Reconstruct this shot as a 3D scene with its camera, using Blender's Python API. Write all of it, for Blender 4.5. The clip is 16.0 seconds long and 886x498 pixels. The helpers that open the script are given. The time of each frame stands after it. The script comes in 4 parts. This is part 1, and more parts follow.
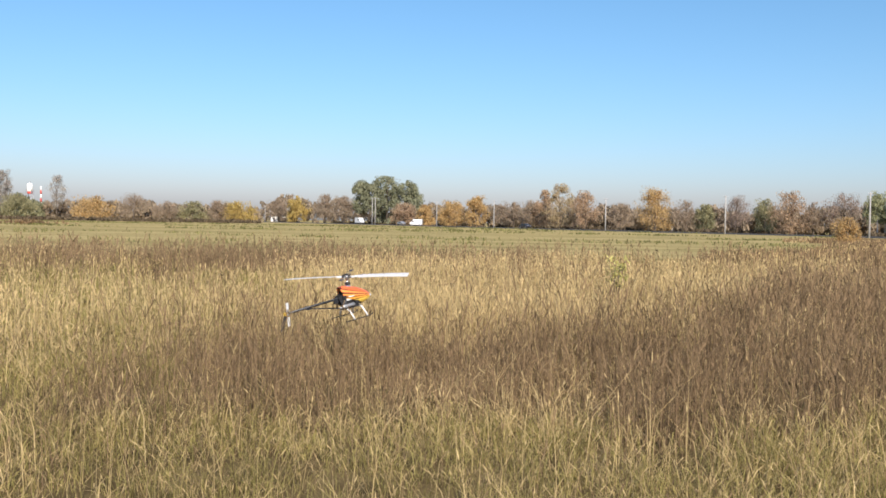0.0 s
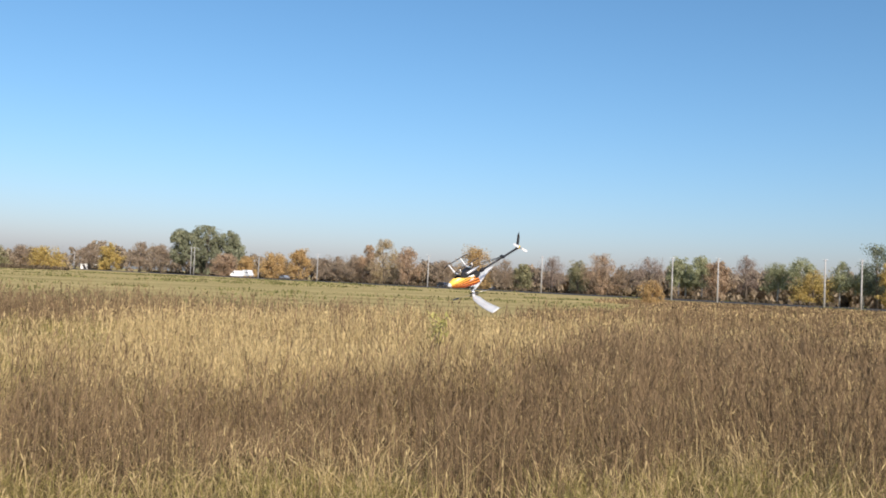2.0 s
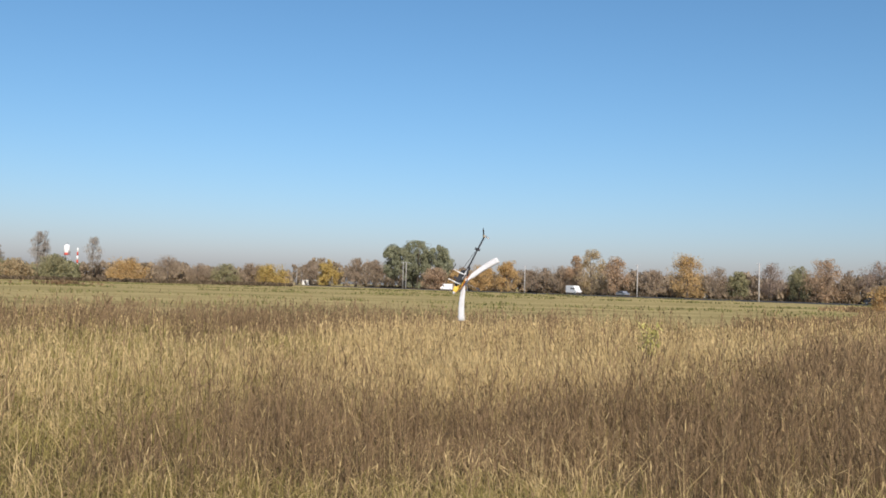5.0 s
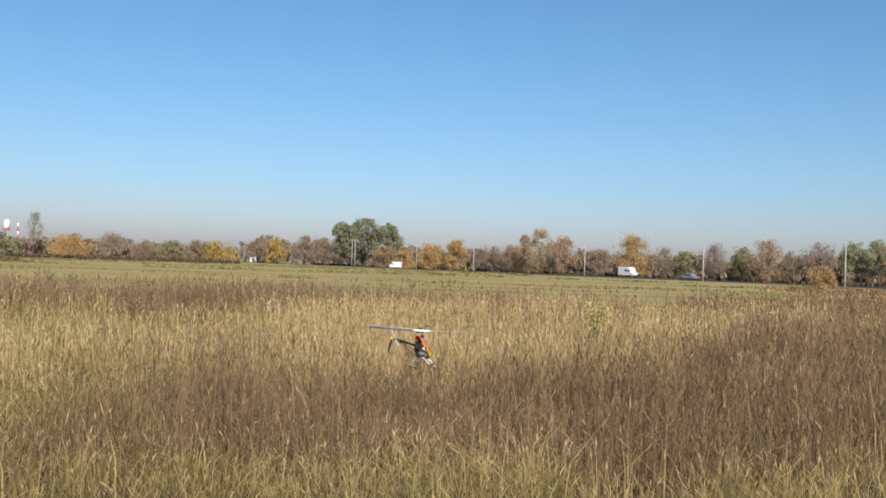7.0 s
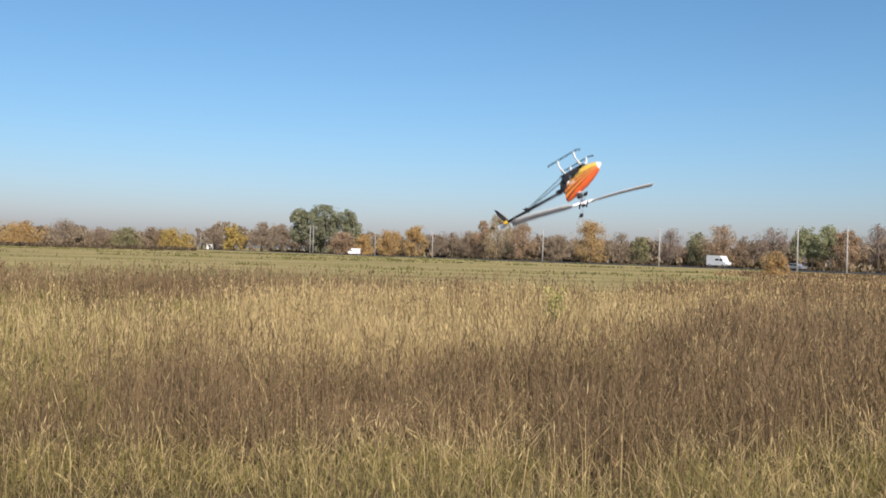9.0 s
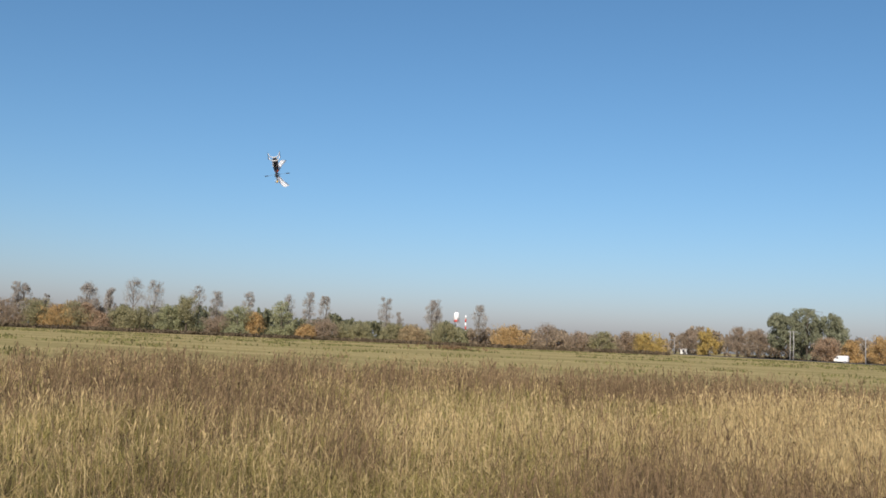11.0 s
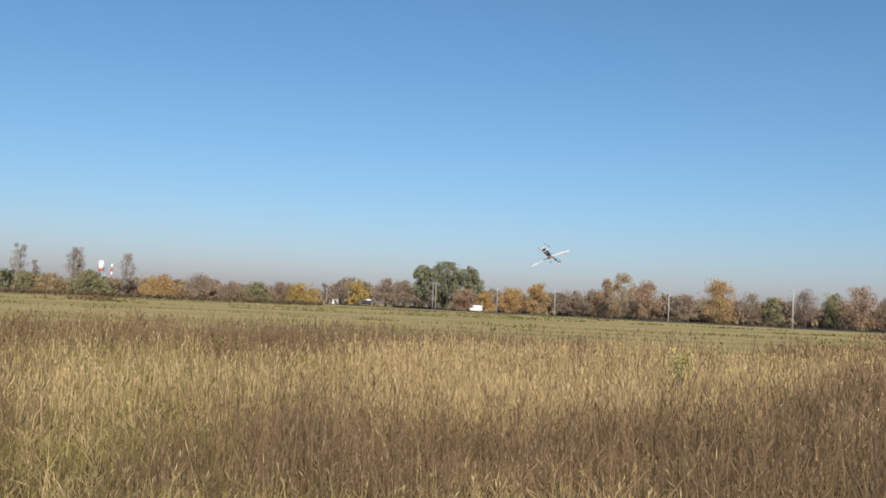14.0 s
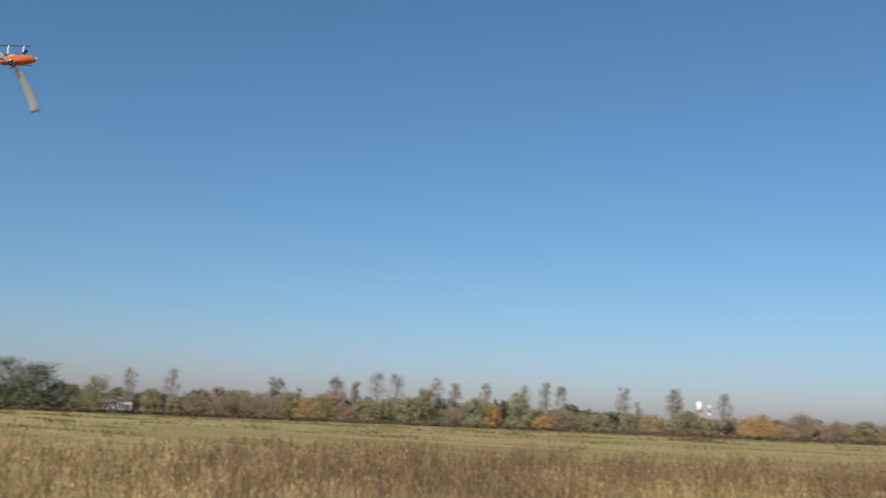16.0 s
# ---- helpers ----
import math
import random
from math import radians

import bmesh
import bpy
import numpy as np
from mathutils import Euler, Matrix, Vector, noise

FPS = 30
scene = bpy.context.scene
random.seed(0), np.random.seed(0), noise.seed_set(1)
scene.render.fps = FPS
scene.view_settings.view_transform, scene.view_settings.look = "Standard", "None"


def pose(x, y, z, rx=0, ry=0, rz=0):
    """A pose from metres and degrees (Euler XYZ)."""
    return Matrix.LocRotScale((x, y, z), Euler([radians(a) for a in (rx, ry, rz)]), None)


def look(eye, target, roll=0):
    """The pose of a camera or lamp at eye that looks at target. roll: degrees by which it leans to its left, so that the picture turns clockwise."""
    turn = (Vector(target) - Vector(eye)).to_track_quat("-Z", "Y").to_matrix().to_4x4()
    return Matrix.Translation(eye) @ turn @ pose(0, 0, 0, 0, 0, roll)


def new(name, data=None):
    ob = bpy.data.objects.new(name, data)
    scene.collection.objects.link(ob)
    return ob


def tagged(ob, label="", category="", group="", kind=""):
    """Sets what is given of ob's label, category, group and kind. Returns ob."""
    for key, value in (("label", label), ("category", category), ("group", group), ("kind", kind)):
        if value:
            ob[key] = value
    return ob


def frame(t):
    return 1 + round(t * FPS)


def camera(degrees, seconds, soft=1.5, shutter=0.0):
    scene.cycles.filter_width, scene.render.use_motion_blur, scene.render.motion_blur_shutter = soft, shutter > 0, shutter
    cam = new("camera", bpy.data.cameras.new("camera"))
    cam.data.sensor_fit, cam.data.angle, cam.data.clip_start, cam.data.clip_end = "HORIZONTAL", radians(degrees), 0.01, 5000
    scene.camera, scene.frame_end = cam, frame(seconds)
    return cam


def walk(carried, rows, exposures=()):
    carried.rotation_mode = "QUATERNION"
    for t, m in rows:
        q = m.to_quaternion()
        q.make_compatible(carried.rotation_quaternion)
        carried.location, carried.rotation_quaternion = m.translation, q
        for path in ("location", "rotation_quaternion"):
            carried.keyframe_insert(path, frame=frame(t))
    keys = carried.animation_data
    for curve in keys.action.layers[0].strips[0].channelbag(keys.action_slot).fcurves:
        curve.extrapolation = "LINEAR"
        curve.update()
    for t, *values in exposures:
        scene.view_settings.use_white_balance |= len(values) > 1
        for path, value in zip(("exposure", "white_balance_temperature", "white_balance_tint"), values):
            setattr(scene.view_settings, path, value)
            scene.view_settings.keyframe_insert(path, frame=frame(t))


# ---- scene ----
# ---- camera: one standing person turns on the spot with a hand-held camera ----
cam = camera(50.44, 16.0, soft=1.65, shutter=0.12)
EYE = (0, 0, 1.7)
CAMERA = [
    (0, -0.01, -1.64, -1.01), (0.5, 0.02, -1.67, -1.07), (1, 0.41, -1.94, -1.11), (1.1, 0.55, -2.13, -1.02),
    (1.3, 0.54, -2.33, -1.2), (1.5, -0.54, -1.04, -1.68), (1.7, -4.93, 1.44, -4.33), (1.8, -7.11, 2.19, -4.46),
    (2, -10.74, 2.02, -2.54), (2.3, -12.14, 1.7, -1.45), (2.5, -11.44, 1.37, -0.97), (3, -7.93, 1.15, -0.56),
    (3.5, -3.62, 4.27, -1.12), (4, 0.05, 3.49, -0.73), (4.5, 3.27, 2.97, -1.27), (5, 1.85, 2.26, -1.58),
    (5.2, 0.59, 1.87, -1.52), (7.3, -1.43, 1.02, -1.69), (7.5, -1.47, 1.25, -1.49), (8, -1.41, 1.7, -1.55),
    (8.5, -2.22, 1.49, -1.88), (9, -3.76, 0.26, -1.65), (9.5, -5.45, 0.87, -2.86), (9.7, 1.18, 4.18, -4.06),
    (11.8, 25.85, 5.51, -2.4), (12, 23.31, 5.79, -1.97), (12.5, 17.52, 5.26, -1.85), (13, 11.24, 3.98, -2.07),
    (13.5, 5.85, 3.15, -2.21), (14, 3.65, 3.48, -2.48), (14.5, 3.39, 3.33, -2.45), (15, 5.63, 5.28, -2.1),
    (15.5, 17.5, 7.97, -1.58), (16, 38.69, 10.43, -2.32),
]

walk(cam, [(t, pose(*EYE, 90 + p, r, y)) for t, y, p, r in CAMERA],
     exposures=[(0, 0.2), (1.3, 0.2), (2.0, 0.1), (3.1, 0.06), (3.5, -0.04), (5.2, -0.1), (7.5, -0.08), (9.0, -0.08), (9.5, 0.04), (9.7, 0.0),
                (12, -0.24), (13.5, -0.22), (14.5, -0.2), (15.2, -0.26), (16, -0.34)])

# ---- daylight: low autumn sun behind the viewer ----
SUN_EL, SUN_ROT = radians(32), radians(166)
world = bpy.data.worlds.new("sky")
scene.world = world
world.use_nodes = True
wt = world.node_tree
sky = wt.nodes.new("ShaderNodeTexSky")
sky.sky_type, sky.sun_disc = "NISHITA", False
sky.sun_elevation, sky.sun_rotation = SUN_EL, SUN_ROT
sky.air_density, sky.dust_density, sky.ozone_density, sky.altitude = 1.0, 1.3, 1.0, 0
bg = wt.nodes["Background"]
# clear autumn air: deep blue overhead, pale lilac-grey haze low down
SKY = 0.125
split, merge = wt.nodes.new("ShaderNodeSeparateColor"), wt.nodes.new("ShaderNodeCombineColor")
wt.links.new(sky.outputs[0], split.inputs[0])


def sky_math(op, a, b):
    n = wt.nodes.new("ShaderNodeMath")
    n.operation = op
    for k, v in enumerate((a, b)):
        if isinstance(v, (int, float)):
            n.inputs[k].default_value = v
        else:
            wt.links.new(v, n.inputs[k])
    return n.outputs[0]


base = sky_math("MULTIPLY", sky_math("POWER", sky_math("MULTIPLY", split.outputs[1], SKY), 0.97), 0.86 / SKY)
wt.links.new(base, merge.inputs[1])
for k, gain, depth in ((0, 0.985, 1.89), (2, 1.295, 0.885)):
    hue = sky_math("POWER", sky_math("DIVIDE", split.outputs[k], split.outputs[1]), depth)
    wt.links.new(sky_math("MULTIPLY", sky_math("MULTIPLY", hue, gain), base), merge.inputs[k])
bg.inputs["Strength"].default_value = SKY
wt.links.new(merge.outputs[0], bg.inputs["Color"])
sun = new("sun", bpy.data.lights.new("sun", "SUN"))
sun.data.energy, sun.data.angle, sun.data.color = 5.0, radians(0.6), (1.0, 0.93, 0.83)
sun_dir = Vector((math.sin(SUN_ROT) * math.cos(SUN_EL), math.cos(SUN_ROT) * math.cos(SUN_EL), math.sin(SUN_EL)))
sun.matrix_basis = look(sun_dir * 60, (0, 0, 0))


# ---- materials ----
def material(name, dark, light, scale=8.0, rough=0.7, metal=0.0, bump=0.0, island=0.0, coords="Object", through_light=0.0):
    """Two tones mixed by noise at two scales, with per-piece variation and fine relief."""
    m = bpy.data.materials.new(name)
    m.use_nodes = True
    nt = m.node_tree
    b = nt.nodes["Principled BSDF"]
    tc = nt.nodes.new("ShaderNodeTexCoord")
    n1 = nt.nodes.new("ShaderNodeTexNoise")
    n1.inputs["Scale"].default_value, n1.inputs["Detail"].default_value = scale, 5
    n2 = nt.nodes.new("ShaderNodeTexNoise")
    n2.inputs["Scale"].default_value, n2.inputs["Detail"].default_value = scale * 0.13, 3
    mixf = nt.nodes.new("ShaderNodeMath")
    mixf.operation = "ADD"
    half = nt.nodes.new("ShaderNodeMath")
    half.operation, half.inputs[1].default_value = "MULTIPLY_ADD", 0.9
    half.inputs[2].default_value = -0.25
    nt.links.new(tc.outputs[coords], n1.inputs["Vector"])
    nt.links.new(tc.outputs[coords], n2.inputs["Vector"])
    nt.links.new(n1.outputs["Fac"], mixf.inputs[0])
    nt.links.new(n2.outputs["Fac"], half.inputs[0])
    nt.links.new(half.outputs[0], mixf.inputs[1])
    fac = mixf.outputs[0]
    if island:
        geo = nt.nodes.new("ShaderNodeNewGeometry")
        ma = nt.nodes.new("ShaderNodeMath")
        ma.operation, ma.inputs[1].default_value = "MULTIPLY_ADD", island
        sh = nt.nodes.new("ShaderNodeMath")
        sh.operation, sh.inputs[1].default_value = "ADD", -0.5 * island
        nt.links.new(fac, sh.inputs[0])
        nt.links.new(geo.outputs["Random Per Island"], ma.inputs[0])
        nt.links.new(sh.outputs[0], ma.inputs[2])
        fac = ma.outputs[0]
    ramp = nt.nodes.new("ShaderNodeValToRGB")
    e = ramp.color_ramp.elements
    e[0].position, e[1].position = 0.3, 0.85
    e[0].color, e[1].color = (*dark, 1), (*light, 1)
    nt.links.new(fac, ramp.inputs[0])
    nt.links.new(ramp.outputs[0], b.inputs["Base Color"])
    b.inputs["Roughness"].default_value, b.inputs["Metallic"].default_value = rough, metal
    if rough > 0.8:
        b.inputs["Specular IOR Level"].default_value = 0.03
    if bump:
        bp = nt.nodes.new("ShaderNodeBump")
        bp.inputs["Strength"].default_value, bp.inputs["Distance"].default_value = bump, 0.02
        nt.links.new(n1.outputs["Fac"], bp.inputs["Height"])
        nt.links.new(bp.outputs[0], b.inputs["Normal"])
    if through_light:
        tr = nt.nodes.new("ShaderNodeBsdfTranslucent")
        nt.links.new(ramp.outputs[0], tr.inputs["Color"])
        mx = nt.nodes.new("ShaderNodeMixShader")
        mx.inputs[0].default_value = through_light
        nt.links.new(b.outputs[0], mx.inputs[1])
        nt.links.new(tr.outputs[0], mx.inputs[2])
        nt.links.new(mx.outputs[0], nt.nodes["Material Output"].inputs["Surface"])
    return m


STRAW = material("dry_straw", (0.27, 0.194, 0.086), (0.7, 0.53, 0.265), 1.5, 0.85, island=0.4, through_light=0.3)
WEED = material("dead_weed", (0.085, 0.057, 0.034), (0.29, 0.2, 0.112), 1.5, 0.9, island=0.6, through_light=0.15)
GREEN = material("fading_grass", (0.138, 0.115, 0.04), (0.41, 0.345, 0.125), 1.5, 0.85, island=0.5, through_light=0.3)
MEADOW_WEED = material("meadow_weed", (0.075, 0.078, 0.028), (0.2, 0.19, 0.075), 0.5, 0.9, island=0.5)
MOWN = material("mown_stubble", (0.25, 0.205, 0.085), (0.42, 0.345, 0.16), 0.3, 0.9, island=0.4, through_light=0.2)
LEAVES = {
    "O": material("orange_leaves", (0.303, 0.196, 0.085), (0.606, 0.408, 0.171), 0.6, 0.8, island=0.22, through_light=0.3),
    "Y": material("yellow_leaves", (0.274, 0.195, 0.065), (0.569, 0.417, 0.130), 0.6, 0.8, island=0.22, through_light=0.3),
    "R": material("russet_leaves", (0.245, 0.173, 0.112), (0.513, 0.359, 0.222), 0.6, 0.8, island=0.22, through_light=0.3),
    "B": material("grey_brown_twigs", (0.285, 0.222, 0.158), (0.419, 0.328, 0.234), 0.6, 0.9, island=0.15, through_light=0.35),
    "M": material("purple_brown_twigs", (0.256, 0.192, 0.155), (0.385, 0.297, 0.232), 0.6, 0.9, island=0.15, through_light=0.35),
    "T": material("tan_leaves", (0.265, 0.205, 0.121), (0.532, 0.414, 0.240), 0.6, 0.85, island=0.22, through_light=0.3),
    "G": material("olive_leaves", (0.182, 0.176, 0.092), (0.362, 0.331, 0.174), 0.6, 0.8, island=0.22, through_light=0.3),
    "V": material("birch_leaves", (0.189, 0.198, 0.104), (0.417, 0.417, 0.230), 0.6, 0.8, island=0.22, through_light=0.35),
    "W": material("willow_leaves", (0.137, 0.146, 0.093), (0.272, 0.278, 0.174), 0.25, 0.85, island=0.15, through_light=0.2),
    "D": material("dark_needles", (0.061, 0.081, 0.054), (0.176, 0.196, 0.115), 0.6, 0.8, island=0.22),
    "P": material("bare_poplar_twigs", (0.29, 0.262, 0.225), (0.46, 0.42, 0.365), 0.6, 0.9, island=0.22, through_light=0.25),
}
SHRUB = material("shrub_leaves", (0.24, 0.225, 0.06), (0.58, 0.51, 0.17), 4.0, 0.8, island=0.7, through_light=0.2)
WOODS = material("mixed_undergrowth", (0.246, 0.197, 0.145), (0.420, 0.334, 0.232), 0.08, 0.9, island=0.25, through_light=0.35)
GREENWOOD = material("green_undergrowth", (0.150, 0.152, 0.090), (0.288, 0.281, 0.163), 0.08, 0.9, island=0.25, through_light=0.35)
HEDGE_SHADE = material("hedge_and_shade", (0.055, 0.045, 0.03), (0.15, 0.115, 0.075), 0.2, 0.9, island=0.6)
BARK = material("bark", (0.07, 0.055, 0.042), (0.2, 0.165, 0.13), 3.0, 0.9, bump=0.3)
BIRCH = material("birch_bark", (0.3, 0.28, 0.25), (0.75, 0.73, 0.68), 2.0, 0.85)
CONCRETE = material("pole_concrete", (0.3, 0.29, 0.27), (0.46, 0.445, 0.42), 2.0, 0.85, bump=0.2)
STEEL = material("galvanised_steel", (0.3, 0.31, 0.32), (0.5, 0.5, 0.5), 6.0, 0.45, 0.7)
ASPHALT = material("asphalt", (0.045, 0.045, 0.047), (0.085, 0.083, 0.08), 4.0, 0.9, bump=0.2)
WHITE_PAINT = material("white_vehicle_paint", (0.72, 0.72, 0.7), (0.86, 0.86, 0.84), 3.0, 0.3)
DARK_PAINT = material("dark_vehicle_paint", (0.02, 0.022, 0.028), (0.05, 0.052, 0.06), 3.0, 0.25)
SILVER_PAINT = material("silver_vehicle_paint", (0.3, 0.31, 0.33), (0.42, 0.43, 0.45), 3.0, 0.3, 0.4)
GLASS = material("tinted_window", (0.02, 0.025, 0.03), (0.05, 0.06, 0.07), 2.0, 0.08)
RUBBER = material("rubber", (0.018, 0.018, 0.018), (0.045, 0.045, 0.045), 9.0, 0.85)
PLASTER = material("white_plaster", (0.62, 0.6, 0.55), (0.8, 0.78, 0.74), 0.8, 0.9)
ROOF = material("grey_roof", (0.13, 0.1, 0.09), (0.26, 0.21, 0.18), 0.9, 0.85)
RED = material("red_tower_paint", (0.42, 0.06, 0.045), (0.58, 0.1, 0.07), 1.0, 0.6)
WHITE_TOWER = material("white_tower_paint", (0.75, 0.75, 0.74), (0.88, 0.88, 0.86), 1.0, 0.6)
CARBON = material("carbon_plate", (0.01, 0.01, 0.011), (0.03, 0.03, 0.032), 60.0, 0.55)
BOOM = material("black_tube", (0.01, 0.01, 0.011), (0.024, 0.024, 0.026), 30.0, 0.55)
ALLOY = material("machined_alloy", (0.45, 0.45, 0.47), (0.7, 0.7, 0.72), 40.0, 0.3, 0.9)
YELLOW = material("canopy_yellow", (0.85, 0.46, 0.03), (0.95, 0.6, 0.06), 6.0, 0.28)
CANOPY_WHITE = material("canopy_white", (0.78, 0.78, 0.76), (0.88, 0.88, 0.86), 6.0, 0.3)
BLADE = material("white_blade", (0.82, 0.82, 0.81), (0.92, 0.92, 0.91), 12.0, 0.35, through_light=0.42)
STRUT = material("white_nylon", (0.72, 0.71, 0.67), (0.84, 0.83, 0.8), 20.0, 0.5)
PADDLE = material("dark_paddle", (0.02, 0.02, 0.024), (0.05, 0.05, 0.055), 20.0, 0.5)


# ---- mesh helpers ----
def part(name, bm, mat, parent=None, label=""):
    me = bpy.data.meshes.new(name)
    bm.to_mesh(me)
    bm.free()
    for m in (mat if isinstance(mat, (list, tuple)) else [mat]):
        me.materials.append(m)
    ob = new(name, me)
    ob.parent = parent
    return tagged(ob, label)


def triangles(name, verts, tris, mat, parent=None):
    """A mesh from arrays of points and triangles."""
    me = bpy.data.meshes.new(name)
    me.vertices.add(len(verts))
    me.vertices.foreach_set("co", np.asarray(verts, np.float32).ravel())
    me.loops.add(len(tris) * 3)
    me.loops.foreach_set("vertex_index", np.asarray(tris, np.int32).ravel())
    me.polygons.add(len(tris))
    me.polygons.foreach_set("loop_start", np.arange(0, len(tris) * 3, 3, dtype=np.int32))
    me.update(calc_edges=True)
    me.materials.append(mat)
    ob = new(name, me)
    ob.parent = parent
    return ob


def box(bm, size, at=(0, 0, 0), turn=(0, 0, 0), bevel=0.0):
    g = bmesh.ops.create_cube(bm, size=1.0)
    m = pose(*at, *turn) @ Matrix.Diagonal((*size, 1))
    bmesh.ops.transform(bm, matrix=m, verts=g["verts"])
    if bevel:
        edges = list({e for v in g["verts"] for e in v.link_edges})
        bmesh.ops.bevel(bm, geom=edges, offset=bevel, segments=2, profile=0.7, affect="EDGES")
    return bm


def tube(bm, path, radii, sides=8, cap=True):
    """A tapered tube through the points of path."""
    rings = []
    for i, p in enumerate(path):
        p = Vector(p)
        d = Vector(path[min(i + 1, len(path) - 1)]) - Vector(path[max(i - 1, 0)])
        q = d.to_track_quat("Z", "Y")
        r = radii[i] if isinstance(radii, (list, tuple)) else radii
        rings.append([bm.verts.new(p + q @ Vector((r * math.cos(a), r * math.sin(a), 0)))
                      for a in (2 * math.pi * k / sides for k in range(sides))])
    for a, b in zip(rings, rings[1:]):
        for k in range(sides):
            f = bm.faces.new((a[k], a[(k + 1) % sides], b[(k + 1) % sides], b[k]))
            f.smooth = True
    if cap:
        bm.faces.new(rings[0][::-1])
        bm.faces.new(rings[-1])
    return bm


def at_bearing(az, dist, z=0.0):
    a = radians(az)
    return Vector((-dist * math.sin(a), dist * math.cos(a), z))


# the country road: a straight line across the plain
ROAD_A, ROAD_D = Vector((107, 166, 0)), Vector((-0.498, 0.867, 0))


def road_distance(az):
    a = radians(az)
    d = Vector((-math.sin(a), math.cos(a), 0))
    return (ROAD_A.x * ROAD_D.y - ROAD_A.y * ROAD_D.x) / (d.x * ROAD_D.y - d.y * ROAD_D.x)


rng = np.random.default_rng(7)


def lattice(x, y, cell, seed):
    """Smooth value noise, 0 to 1, on a plan."""
    r = np.random.default_rng(seed).random((64, 64))
    u, v = x / cell + 900, y / cell + 900
    i, j = np.floor(u).astype(int), np.floor(v).astype(int)
    a, b = u - i, v - j
    a, b = a * a * (3 - 2 * a), b * b * (3 - 2 * b)
    g = lambda p, q: r[p % 64, q % 64]
    return (g(i, j) * (1 - a) + g(i + 1, j) * a) * (1 - b) + (g(i, j + 1) * (1 - a) + g(i + 1, j + 1) * a) * b


# ---- ground: one sheet to the horizon ----
def ground_material():
    m = bpy.data.materials.new("field_soil")
    m.use_nodes = True
    nt = m.node_tree
    b = nt.nodes["Principled BSDF"]
    b.inputs["Roughness"].default_value = 0.95
    b.inputs["Specular IOR Level"].default_value = 0.0
    tc = nt.nodes.new("ShaderNodeTexCoord")
    ln = nt.nodes.new("ShaderNodeVectorMath")
    ln.operation = "LENGTH"
    nt.links.new(tc.outputs["Object"], ln.inputs[0])

    def noise_node(sx, sy, rot, detail):
        mp = nt.nodes.new("ShaderNodeMapping")
        mp.inputs["Scale"].default_value = (sx, sy, 1)
        mp.inputs["Rotation"].default_value = (0, 0, rot)
        n = nt.nodes.new("ShaderNodeTexNoise")
        n.inputs["Scale"].default_value, n.inputs["Detail"].default_value = 1.0, detail
        nt.links.new(tc.outputs["Object"], mp.inputs[0])
        nt.links.new(mp.outputs[0], n.inputs["Vector"])
        return n.outputs["Fac"]

    def ramp(fac, stops):
        r = nt.nodes.new("ShaderNodeValToRGB")
        while len(r.color_ramp.elements) < len(stops):
            r.color_ramp.elements.new(0.5)
        for e, (p, c) in zip(r.color_ramp.elements, stops):
            e.position, e.color = p, (*c, 1)
        nt.links.new(fac, r.inputs[0])
        return r.outputs[0]

    def mix(fac, a, b_):
        n = nt.nodes.new("ShaderNodeMix")
        n.data_type = "RGBA"
        nt.links.new(fac, n.inputs[0])
        nt.links.new(a, n.inputs[6])
        nt.links.new(b_, n.inputs[7])
        return n.outputs[2]

    soil = ramp(noise_node(2.2, 2.2, 0, 6), [(0.3, (0.085, 0.06, 0.03)), (0.7, (0.2, 0.145, 0.068))])
    bands = ramp(noise_node(0.012, 0.06, 0.25, 4), [(0.34, (0.27, 0.222, 0.088)), (0.46, (0.52, 0.4, 0.18)), (0.55, (0.275, 0.228, 0.088)), (0.68, (0.54, 0.41, 0.19))])
    speck = ramp(noise_node(0.5, 0.9, 0.1, 6), [(0.35, (0.26, 0.21, 0.095)), (0.7, (0.5, 0.4, 0.195))])
    half = nt.nodes.new("ShaderNodeValue")
    half.outputs[0].default_value = 0.45
    field = mix(half.outputs[0], bands, speck)
    edge = nt.nodes.new("ShaderNodeMapRange")
    edge.inputs["From Min"].default_value, edge.inputs["From Max"].default_value = 32, 44
    nt.links.new(ln.outputs["Value"], edge.inputs[0])
    nt.links.new(mix(edge.outputs[0], soil, field), b.inputs["Base Color"])
    bp = nt.nodes.new("ShaderNodeBump")
    bp.inputs["Strength"].default_value, bp.inputs["Distance"].default_value = 0.3, 0.1
    nt.links.new(noise_node(1.6, 1.6, 0, 6), bp.inputs["Height"])
    nt.links.new(bp.outputs[0], b.inputs["Normal"])
    return m


def build_ground():
    bm = bmesh.new()
    radii = [0.0] + [0.8 * 1.13 ** k for k in range(71)]
    n = 96
    rings = []
    for r in radii[1:]:
        ring = []
        for k in range(n):
            x, y = r * math.cos(2 * math.pi * k / n), r * math.sin(2 * math.pi * k / n)
            h = 0.05 * noise.noise(Vector((x * 0.25, y * 0.25, 0))) + (0.12 * noise.noise(Vector((x * 0.02, y * 0.02, 3))) if 40 < r < 300 else 0)
            ring.append(bm.verts.new((x, y, h if r < 300 else 0)))
        rings.append(ring)
    centre = bm.verts.new((0, 0, 0))
    for k in range(n):
        bm.faces.new((centre, rings[0][k], rings[0][(k + 1) % n]))
    for a, b in zip(rings, rings[1:]):
        for k in range(n):
            bm.faces.new((a[k], b[k], b[(k + 1) % n], a[(k + 1) % n])).smooth = True
    return tagged(part("ground", bm, ground_material()), "flat autumn plain with dry soil and pale mown stubble", "ground", kind="structure")


